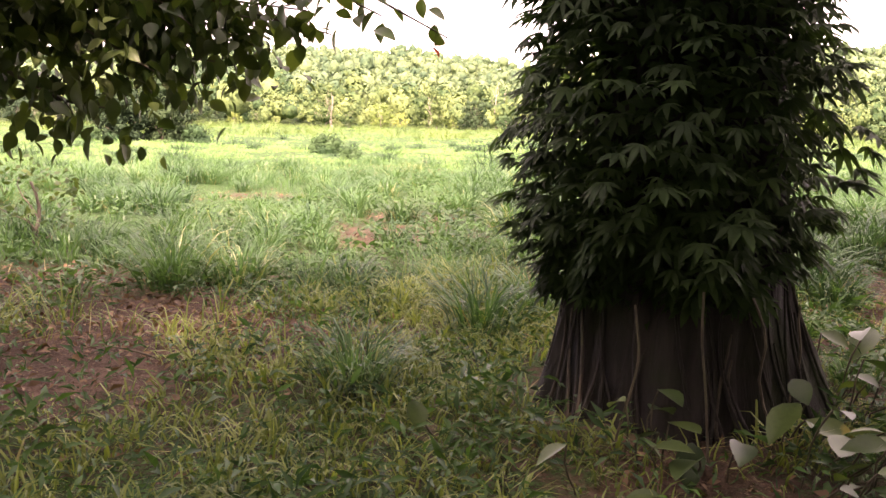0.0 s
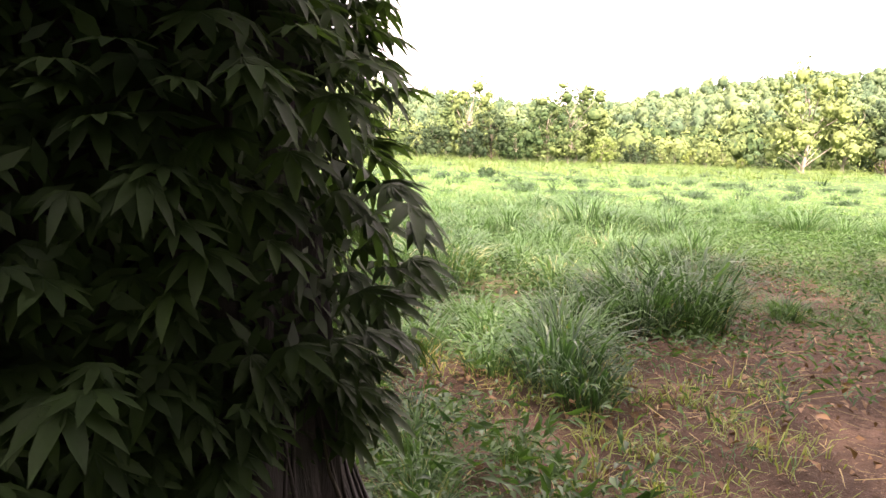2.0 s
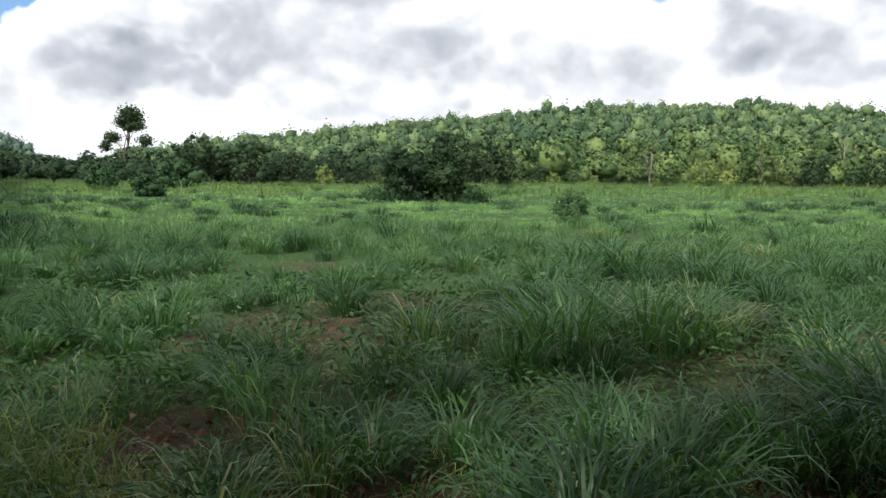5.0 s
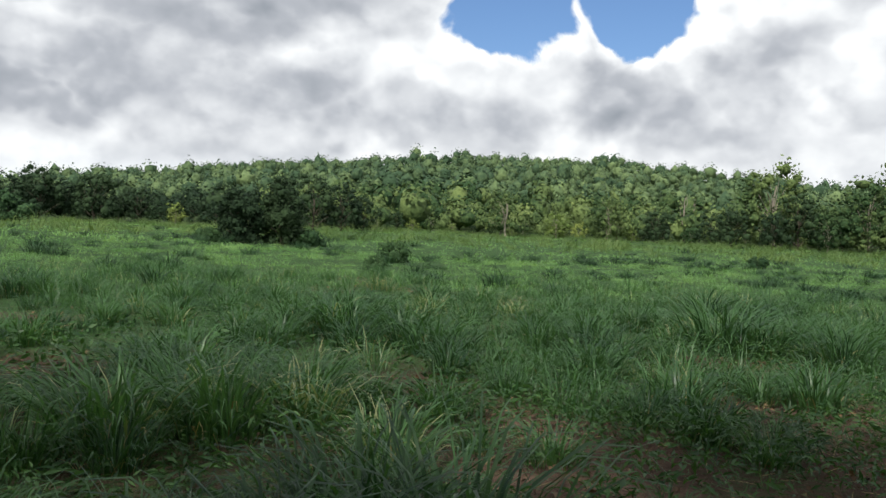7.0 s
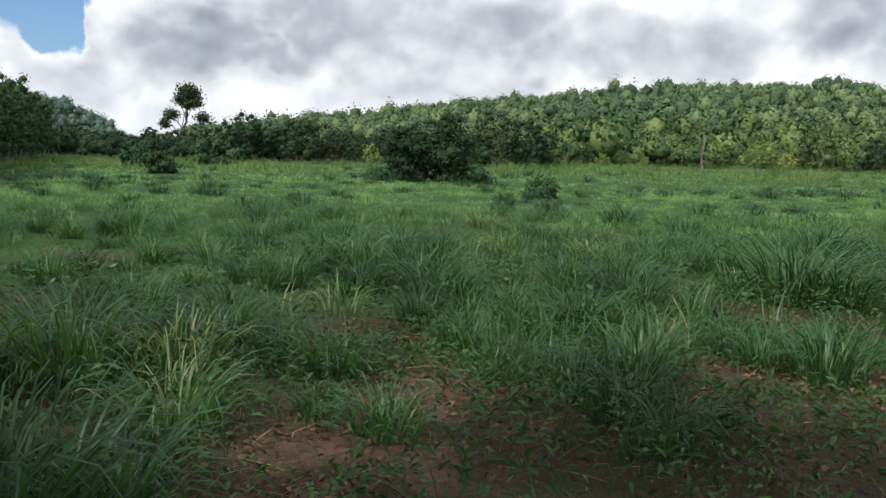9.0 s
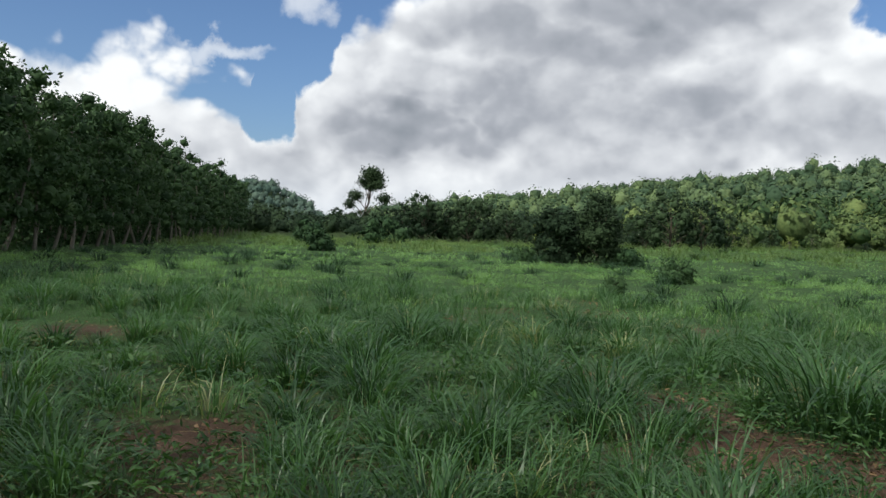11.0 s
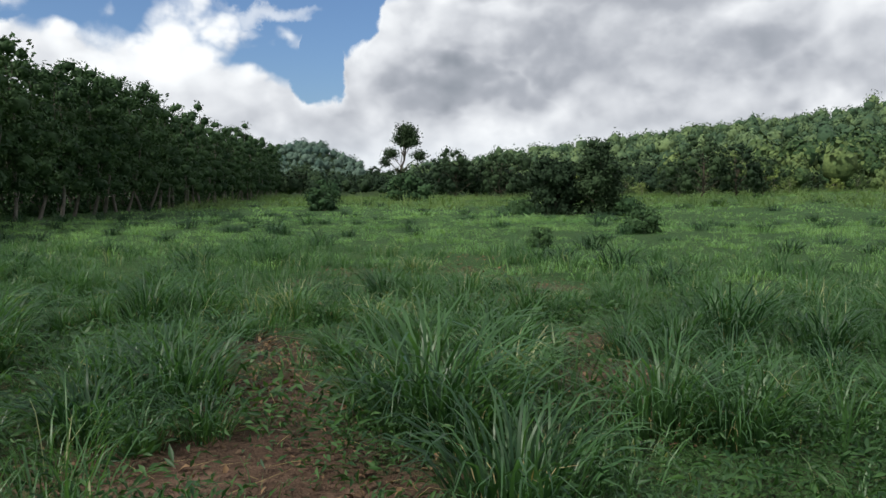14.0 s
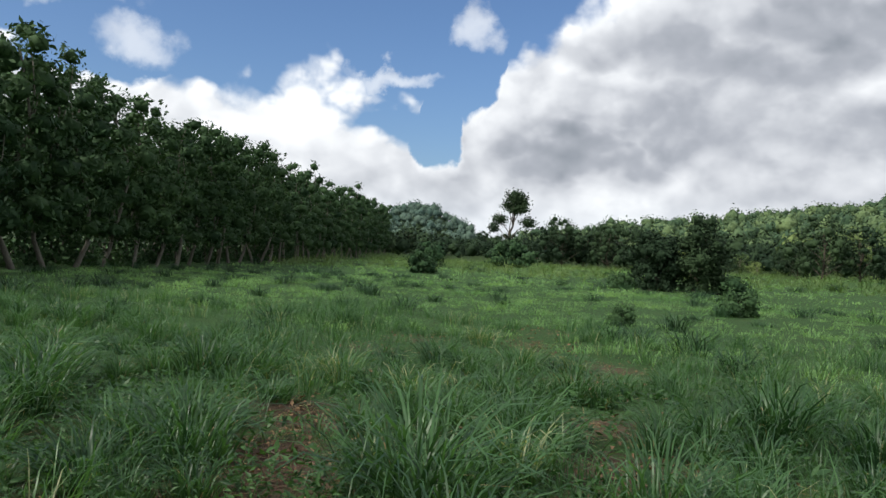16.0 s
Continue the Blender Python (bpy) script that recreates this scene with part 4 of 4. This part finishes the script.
part("trunk", mesh("trunk", *tube(bent((0, 0, -0.1), (0.3, 0, 3.4), 8, 0), np.linspace(0.2, 0.09, 8), 10), BARK_DARK, True), over)
twigs, branches = [], []
for (x, y, z), z0 in tips:
    p = bent((0.25, 0, z0), (x, y, z), 10, 0.05)
    branches.append(part("branch", mesh("branch", *tube(p, np.linspace(0.028, 0.004, 10), 5), BARK_DARK, True), over))
    twigs.append(p)
round_shapes = [broad_leaf(L, q, c) for L, q, c in ((0.095, 0.64, 0.15), (0.08, 0.72, 0.25), (0.11, 0.56, 0.3))]
round_meshes = [mesh("leaf", v, f, BROAD, True) for v, f in round_shapes]
red_mesh = mesh("leaf", *round_shapes[1], RED_LEAF, True)
rest, made = [], 0
for ti, p in enumerate(twigs):
    n = 46 if ti < 3 else 250
    for k in range(n):
        u = rng.uniform(0.5, 1.0) ** 0.7 if ti > 2 else rng.uniform(0.6, 1.0)
        c = np.array([np.interp(u * 9, np.arange(10), p[:, q]) for q in range(3)])
        s = 0.06 if ti < 3 else 0.13
        c = c + rng.normal(size=3) * np.array([s, s, s * 0.9])
        m = Matrix.LocRotScale(c, Euler((rng.uniform(-1, 1), rng.uniform(0.1, 1.5), rng.uniform(0, 6.28))), Vector((1, 1, 1)) * (rng.uniform(1.0, 1.4) if ti < 3 else rng.uniform(0.6, 1.1)))
        if made < 290 and (ti < 3 or k % 6 == 0):
            ob = part("leaf", round_meshes[k % 3], branches[ti])
            ob.matrix_basis = m
            made += 1
        else:
            v, f = round_shapes[k % 3]
            M = np.array(m)
            rest.append((v @ M[:3, :3].T + M[:3, 3], f))
ob = part("leaf", red_mesh, branches[0], "one red leaf")
ob.matrix_basis = Matrix.LocRotScale((3.27, -0.97, 1.54), Euler((0.4, 0.5, 0.2)), None)
tagged(part("leaf_mass", mesh("leaf_mass", *joined(rest), BROAD, True), over), kind="stuff")
lobes = [(-0.4, -0.6, 3.4, 1.5, 0.9), (0.9, 0.3, 3.2, 1.4, 0.8), (1.5, -0.9, 3.0, 1.2, 0.7), (0.2, 0.9, 3.8, 1.5, 0.9), (0.2, -0.2, 4.6, 1.6, 0.9), (-1.4, 0.4, 3.6, 1.3, 0.8)]
v, f = crown_leaves(lobes, 300, 0.12, 0.65)
part("crown", mesh("crown", v, f, BROAD), over)

# unseen trees added behind the start of the path, which shade it
shade_proto = make_tree("shade_tree", 7.5, 6.0, 2.7, 20, 0.27, 150, BROAD, BARK_DARK, "unseen broad round-leaved tree added to shade the path", "tree", "trees by the path", 0.2, core=0.45)
for sx, sy, ss in ((-3.4, 1.6, 1.0), (0.0, 0.4, 1.0), (-4.5, 6.5, 1.05), (1.95, -0.55, 0.92), (8.5, 0.7, 1.08), (5.6, -0.4, 0.95)):
    put(shade_proto, sx, sy, random.uniform(0, 6.28), ss)
drop_proto(shade_proto)
# unseen row of trees added to keep skylight off the vine trunk and foreground
sky_block_proto = make_tree("hedge_tree", 8.0, 4.6, 0.2, 20, 0.36, 50, BROAD, BARK_DARK, "unseen dense leafy tree added behind the path to block skylight", "tree", "thicket behind the path", 0.16, core=0.75)
for k in range(10):
    put(sky_block_proto, -8.5 + k * 2.7, -4.6 + random.uniform(-0.6, 0.6), random.uniform(0, 6.28), random.uniform(0.9, 1.1))
for sx, sy in ((-7.5, -1.5), (-8.0, 2.0), (-7.6, 5.4)):
    put(sky_block_proto, sx, sy, random.uniform(0, 6.28), 1.0)
drop_proto(sky_block_proto)

# leafy shrub at the field's edge beside it
edge_shrub = make_tree("shrub", 0.85, 1.0, 0.1, 8, 0.06, 700, BROAD, BARK_DARK, "small thin-leaved shrub at the edge of the litter", "shrub", base_r=0.025)
edge_shrub.matrix_basis = Matrix.Translation((2.15, 10.4, -0.02))


# ---- grass ----
LATTICE = np.random.default_rng(3).random((64, 64))


def mound(x, y, size):
    """Smooth uneven field between 0 and 1 with swells of that size in metres."""
    u, v = x / size + 1000, y / size + 1000
    i, j = np.floor(u).astype(int), np.floor(v).astype(int)
    a, b = u - i, v - j
    a, b = a * a * (3 - 2 * a), b * b * (3 - 2 * b)
    at = lambda p, q: LATTICE[p % 64, q % 64]
    return (at(i, j) * (1 - a) + at(i + 1, j) * a) * (1 - b) + (at(i, j + 1) * (1 - a) + at(i + 1, j + 1) * a) * b


def clump_data(n, height, radius, mat, width=0.016, segs=4, dry=0):
    an = rng.uniform(0, 2 * math.pi, n)
    rr = radius * rng.random(n) ** 0.6
    base = np.stack([np.cos(an) * rr, np.sin(an) * rr, np.full(n, -0.02)], -1)
    head = an + rng.normal(size=n) * 0.55
    q = rng.random(n)
    ln = height * (0.55 + 0.75 * q) * rng.uniform(0.85, 1.15, n)
    v, f = blades(base, head, ln, width * rng.uniform(0.6, 1.3, n), 0.02 + rng.uniform(0.0, 0.16, n) + rr * 1.0, rng.uniform(1.2, 2.6, n) + 0.6 * q, segs)
    return mesh("grass_clump" if not dry else "straw_tuft", v, f, mat)


protos = []
for k in range(6):
    tall = k % 2
    ob = thing("grass_clump", Matrix(), "clump of long arching dark green grass blades" if tall else "tuft of green grass with bent blade tips", "grass clump", "grass clumps in the field",
               data=clump_data(200 if tall else 150, 0.62 if tall else 0.52, 0.24 if tall else 0.20, GRASS, 0.0165, 5))
    tagged(part("straw_tuft", clump_data(16, 0.36, 0.24, DRY, 0.008, 4, 1), ob, "dry straw-coloured blades"), kind="stuff")
    protos.append(ob)

# x, y and height in metres of the clumps that stand out
CLUMPS = [(13.9, 12.9, 0.85), (12.2, 12.9, 0.62), (12.6, 12.0, 0.33), (12.0, 11.3, 0.36), (10.3, 12.6, 0.61), (10.8, 20.9, 0.45), (14.7, 20.7, 0.45),
          (12.6, 14.4, 0.43), (12.5, 18.4, 0.48), (14.8, 15.2, 0.4), (15.2, 13.3, 0.6), (5.2, 17.7, 0.51), (7.3, 17.2, 0.5), (9.0, 16.7, 0.4), (12.9, 15.5, 0.36)]
CLUMPS += [(9.3, 14.9, 0.37), (11.5, 16.9, 0.43), (7.8, 21.5, 0.47), (14.2, 12.6, 0.6), (14.1, 14.7, 0.48), (15.6, 16.2, 0.68), (14.8, 15.6, 0.45), (13.9, 16.9, 0.4), (13.0, 19.0, 0.4),
           (15.3, 14.2, 0.36), (16.3, 14.8, 0.4), (11.7, 13.4, 0.5), (9.5, 13.8, 0.67), (11.1, 16.4, 0.47)]
CLUMPS += [(14.0, 17.0, 0.55), (14.7, 11.8, 0.61), (7.7, 9.2, 0.67), (8.3, 9.3, 0.64), (11.6, 12.9, 0.5), (7.5, 12.1, 0.45), (10.5, 12.2, 0.46), (5.9, 6.5, 0.42), (7.1, 6.2, 0.5),
           (8.6, 6.95, 0.6), (8.1, 7.05, 0.5), (9.2, 7.0, 0.72), (7.55, 6.7, 0.5), (7.4, 7.2, 0.45), (6.5, 8.6, 0.42), (7.3, 8.9, 0.38), (5.7, 8.0, 0.4), (7.8, 8.7, 0.42)]
CLUMPS += [(5.55, 5.25, 0.30), (5.8, 5.7, 0.34), (6.2, 5.5, 0.26), (5.5, 4.7, 0.24), (6.1, 6.1, 0.3), (6.9, 6.6, 0.36), (8.9, 6.8, 0.5)]
CLUMPS += [(7.9, 11.3, 0.55), (5.7, 5.45, 0.3), (8.3, 6.9, 0.38), (9.6, 13.7, 0.45), (10.5, 12.1, 0.4), (8.8, 9.6, 0.55), (10.5, 10.6, 0.32), (12.8, 12.3, 0.4), (10.9, 16.3, 0.47), (13.1, 16.2, 0.5),
           (12.6, 10.2, 0.38), (8.7, 13.3, 0.48), (8.5, 11.7, 0.44), (7.0, 5.9, 0.42), (3.0, 8.2, 0.5), (4.1, 7.6, 0.4)]
CLUMPS += [(7.4, 6.75, 0.5), (6.2, 6.9, 0.36), (9.3, 7.1, 0.6), (18.1, 11.5, 0.7), (10.2, 6.8, 0.34), (5.8, 5.9, 0.3), (7.5, 7.6, 0.42), (6.4, 7.1, 0.42), (5.6, 8.4, 0.4), (4.9, 7.1, 0.38), (7.5, 9.4, 0.5), (9.2, 8.5, 0.48),
           (10.2, 8.7, 0.42), (7.5, 7.2, 0.5), (8.9, 7.4, 0.62), (6.8, 7.2, 0.45), (6.7, 9.5, 0.5), (8.2, 10.3, 0.48), (5.7, 9.2, 0.45), (10.2, 11.4, 0.45), (7.7, 8.6, 0.55), (8.3, 9.1, 0.6), (9.3, 10.2, 0.45), (7.6, 11.0, 0.5),
           (11.0, 12.3, 0.4), (14.8, 11.9, 0.5), (13.6, 17.0, 0.5), (13.4, 11.0, 0.3), (9.4, 10.1, 0.55), (12.2, 12.1, 0.5), (12.9, 9.9, 0.5), (10.6, 10.9, 0.35), (8.0, 9.9, 0.6), (9.5, 12.9, 0.5), (8.6, 11.9, 0.55), (10.3, 12.1, 0.5),
           (9.7, 15.7, 0.55), (10.1, 13.2, 0.6), (13.4, 13.2, 0.45), (11.7, 13.6, 0.5), (8.9, 14.3, 0.6), (15.6, 13.2, 0.5), (14.0, 13.0, 0.55), (15.7, 16.3, 0.66), (13.8, 14.9, 0.55), (11.9, 13.1, 0.42), (9.3, 14.0, 0.6), (13.9, 17.8, 0.42),
           (14.7, 16.1, 0.42), (11.0, 16.5, 0.45), (11.3, 14.9, 0.45), (16.2, 14.9, 0.55), (12.3, 12.2, 0.35), (15.2, 15.1, 0.4)]
spots = []
for x, y, h in CLUMPS:
    if any((x - p) ** 2 + (y - q) ** 2 < 0.06 for p, q in spots):
        continue
    put(protos[random.choice((1, 3, 5)) if h > 0.45 else random.choice((0, 2, 4))], x, y, random.uniform(0, 6.28), h / 0.56)
    spots.append((x, y))


def in_field(x, y):
    """Where grass grows in sight: right of the plantation and this side of the forest."""
    d, az = np.hypot(x - 9, y - 5), np.degrees(np.arctan2(x - 9, y - 5))
    return (x > edge_x(y) + 0.3) & (d < 128) & (y > 3.0) & ((az > -62) | (d < 12)) & (az < 76) & (np.hypot(x - VX, y - VY) > 0.68)


WALK = np.array([p[1][:2] for p in PATH])


def walk_gap(x, y):
    return np.hypot(x[:, None] - WALK[None, :, 0], y[:, None] - WALK[None, :, 1]).min(1)


tries = 0
while len(spots) < 285 and tries < 6000:
    tries += 1
    x, y = random.uniform(1.5, 22), random.uniform(5.0, 19.0)
    ax, ay = np.array([x]), np.array([y])
    if not in_field(ax, ay)[0] or walk_gap(ax, ay)[0] < 2.3 or random.random() < 2.4 * bare(ax, ay)[0] or np.hypot(x - 10, y - 6) > 15:
        continue
    if min((x - p) ** 2 + (y - q) ** 2 for p, q in spots) < 0.16:
        continue
    spots.append((x, y))
    h = random.uniform(0.25, 0.55)
    put(protos[random.randrange(6)], x, y, random.uniform(0, 6.28), h / 0.56)
for p in protos:
    drop_proto(p)


def tufts(name, n, box, per, height, radius, width, segs, mat, label, near, far, soil_gap=1.0, patchy=0.5, gap=2.0):
    """Grass over a stretch of the field as one sheet of tufts."""
    x, y = rng.uniform(box[0], box[1], n), rng.uniform(box[2], box[3], n)
    d = np.hypot(x - 10, y - 6)
    swell = 0.6 * mound(x, y, 1.1 + 0.02 * far) + 0.4 * mound(x + 7.3, y - 2.1, 3.1)
    p = np.clip(4.5 * (swell - 0.5), -1, 1)
    keep = in_field(x, y) & (d > near) & (d < far) & (rng.random(n) > soil_gap * bare(x, y)) & (rng.random(n) < 1 - patchy * (0.5 - 0.5 * p)) & (walk_gap(x, y) > gap)
    x, y, p = x[keep], y[keep], p[keep]
    m = len(x)
    an = rng.uniform(0, 2 * math.pi, (m, per))
    rr = radius * rng.random((m, per)) ** 0.6
    hh = height * rng.uniform(0.6, 1.3, m) * (1 + 0.38 * p)
    base = np.stack([x[:, None] + np.cos(an) * rr, y[:, None] + np.sin(an) * rr, np.repeat(rise(x, y)[:, None] - 0.02, per, 1)], -1).reshape(-1, 3)
    k = m * per
    v, f = blades(base, an.reshape(-1) + rng.normal(size=k) * 0.7, np.repeat(hh, per) * rng.uniform(0.6, 1.4, k), width * rng.uniform(0.6, 1.3, k), rng.uniform(0.02, 0.18, k) + rr.reshape(-1) * 1.0, rng.uniform(1.1, 2.9, k), segs)
    tagged(new(name, mesh(name, v, f, mat)), label, "grass", kind="stuff")


tufts("short_grass", 9000, (-4, 26, 3, 22), 8, 0.15, 0.12, 0.007, 2, GRASS, "short green grass between the clumps", 0, 16, 1.3, 0.5, 0.5)
tufts("shaded_grass", 2600, (-0.5, 5.2, 2.9, 7.4), 16, 0.24, 0.12, 0.011, 3, SHADE_GRASS, "ankle-high yellowish green grass in the shade", 0, 16, 1.25, 0.3, 0.9)
tufts("low_grass_by_tree", 1900, (4.6, 8.0, 3.9, 7.0), 11, 0.17, 0.10, 0.009, 2, SHADE_GRASS, "low yellowish green grass around the tree", 0, 16, 1.0, 0.6, 0.8)
tufts("field_grass_near", 3900, (-6, 32, 3, 26), 38, 0.31, 0.19, 0.011, 4, GRASS, "knee-high green grass of the field", 3.8, 20, 2.4, 0.75)
tufts("field_grass_middle", 10000, (-30, 55, 6, 46), 20, 0.22, 0.24, 0.013, 2, GRASS_FAR_HAZED, "knee-high green grass of the field", 15, 40, 1.1, 0.55)
tufts("dark_tufts", 520, (-25, 50, 8, 50), 80, 0.44, 0.30, 0.020, 3, DARK_GRASS, "scattered darker taller grass tufts in the field", 12, 50, 1.6, 0.3)
tufts("field_grass_far", 15000, (-75, 130, 10, 134), 7, 0.27, 0.45, 0.045, 2, GRASS_FAR_HAZED, "green grass of the far field", 37, 125, 0, 0.25)
tufts("far_dark_tufts", 300, (-75, 130, 10, 110), 50, 0.62, 0.45, 0.05, 2, DARK_GRASS, "scattered darker tufts far out in the field", 48, 105, 0, 0.3)
tufts("tall_grass_belt", 5500, (-70, 130, 40, 134), 14, 1.10, 0.5, 0.05, 2, TALL_GRASS, "tall pale green grass before the forest", 58, 127, 0, 0.8)


# ---- low weeds, litter, sticks ----
def weeds(name, n, box, near, far, per, lo, hi, cheap):
    x, y = rng.uniform(box[0], box[1], n), rng.uniform(box[2], box[3], n)
    p = np.sin(x * 1.1 + 2) * np.sin(y * 1.4 + 1)
    d = walk_gap(x, y)
    keep = in_field(x, y) & (rng.random(n) < 0.7 + 0.3 * p) & (rng.random(n) > 0.7 * bare(x, y)) & (rng.random(n) > 0.95 * np.exp(-((x - 7.3) ** 2 / 1.4 + (y - 4.6) ** 2 / 0.7))) & (rng.random(n) > np.exp(-((x - 2.4) ** 2 / 1.2 + (y - 6.9) ** 2 / 0.5))) & (d > near) & (d < far)
    x, y = x[keep], y[keep]
    m = len(x)
    an = rng.uniform(0, 2 * math.pi, (m, per))
    h = (0.06 + 0.26 * mound(x, y, 0.8) * rng.uniform(0.6, 1.1, m))[:, None]
    rr = rng.uniform(0.01, 0.17, (m, per))
    c = np.stack([x[:, None] + np.cos(an) * rr, y[:, None] + np.sin(an) * rr, rise(x, y)[:, None] + 0.01 + h * rng.random((m, per)) ** 0.7], -1).reshape(-1, 3)
    k = m * per
    tip = np.stack([np.cos(an), np.sin(an), 0.55 + 0.4 * rng.normal(size=(m, per))], -1).reshape(-1, 3)
    nor = rng.normal(size=(k, 3)) * 0.6 + np.array([0, 0, 0.9])
    size = rng.uniform(lo, hi, k) * np.repeat(rng.uniform(0.7, 1.5, m), per)
    v, f = quad_leaves(c, nor, size, 0.34) if cheap else scatter_leaves(c, nor, size, 0.26, 0.3, tip)
    tagged(new(name, mesh(name, v, f, WEED)), "low leafy green weeds covering the soil", "weeds", kind="stuff")


weeds("low_weeds", 14000, (-1, 20, 3.0, 14), 0.3, 5.0, 18, 0.034, 0.080, False)
weeds("low_weeds_beyond", 13000, (-6, 30, 3.0, 20), 4.5, 10.0, 12, 0.045, 0.09, True)


def litter(n):
    share = np.where(SOIL[:, 0] < 4, 5.0, 1.0)
    k = rng.choice(len(SOIL), n, p=share / share.sum())
    x = SOIL[k, 0] + rng.normal(size=n) * SOIL[k, 2] * 0.9
    y = SOIL[k, 1] + rng.normal(size=n) * SOIL[k, 2] * 0.9
    c = np.stack([x, y, rise(x, y) + rng.uniform(0.008, 0.03, n)], -1)
    nor = rng.normal(size=(n, 3)) * 0.45 + np.array([0, 0, 1.0])
    v, f = scatter_leaves(c, nor, rng.uniform(0.02, 0.08, n), 0.5, 0.4)
    tagged(new("leaf_litter", mesh("leaf_litter", v, f, LITTER)), "brown dead leaves lying on the soil", "leaf litter", kind="stuff")


litter(6500)


def straw(n):
    """Dry stems and blades lying on the soil."""
    k = rng.integers(0, len(SOIL), n)
    x = SOIL[k, 0] + rng.normal(size=n) * (SOIL[k, 2] + 0.3)
    y = SOIL[k, 1] + rng.normal(size=n) * (SOIL[k, 2] + 0.3)
    base = np.stack([x, y, rise(x, y) + rng.uniform(0.01, 0.04, n)], -1)
    v, f = blades(base, rng.uniform(0, 6.28, n), rng.uniform(0.08, 0.35, n), rng.uniform(0.004, 0.009, n), rng.uniform(1.25, 1.6, n), rng.uniform(-0.1, 0.25, n), 2)
    tagged(new("dry_straw", mesh("dry_straw", v, f, DRY)), "dry straw and dead stems scattered on the soil", "straw", kind="stuff")


straw(1700)

for k in range(34):
    q = SOIL[k % len(SOIL)]
    x, y = q[0] + random.uniform(-0.5, 0.5), q[1] + random.uniform(-0.5, 0.5)
    L = random.uniform(0.15, 0.5)
    v, f = tube(bent((-L / 2, 0, 0), (L / 2, 0, 0.02), 6, 0.03), np.linspace(0.006, 0.003, 6), 5)
    thing("stick", pose(x, y, rise(np.array([x]), np.array([y]))[0] + 0.012, 0, random.uniform(-6, 6), random.uniform(0, 360)), "dry grey-brown stick lying on the soil", "stick", "fallen sticks", data=mesh("stick", v, f, VINE_STEM, True))
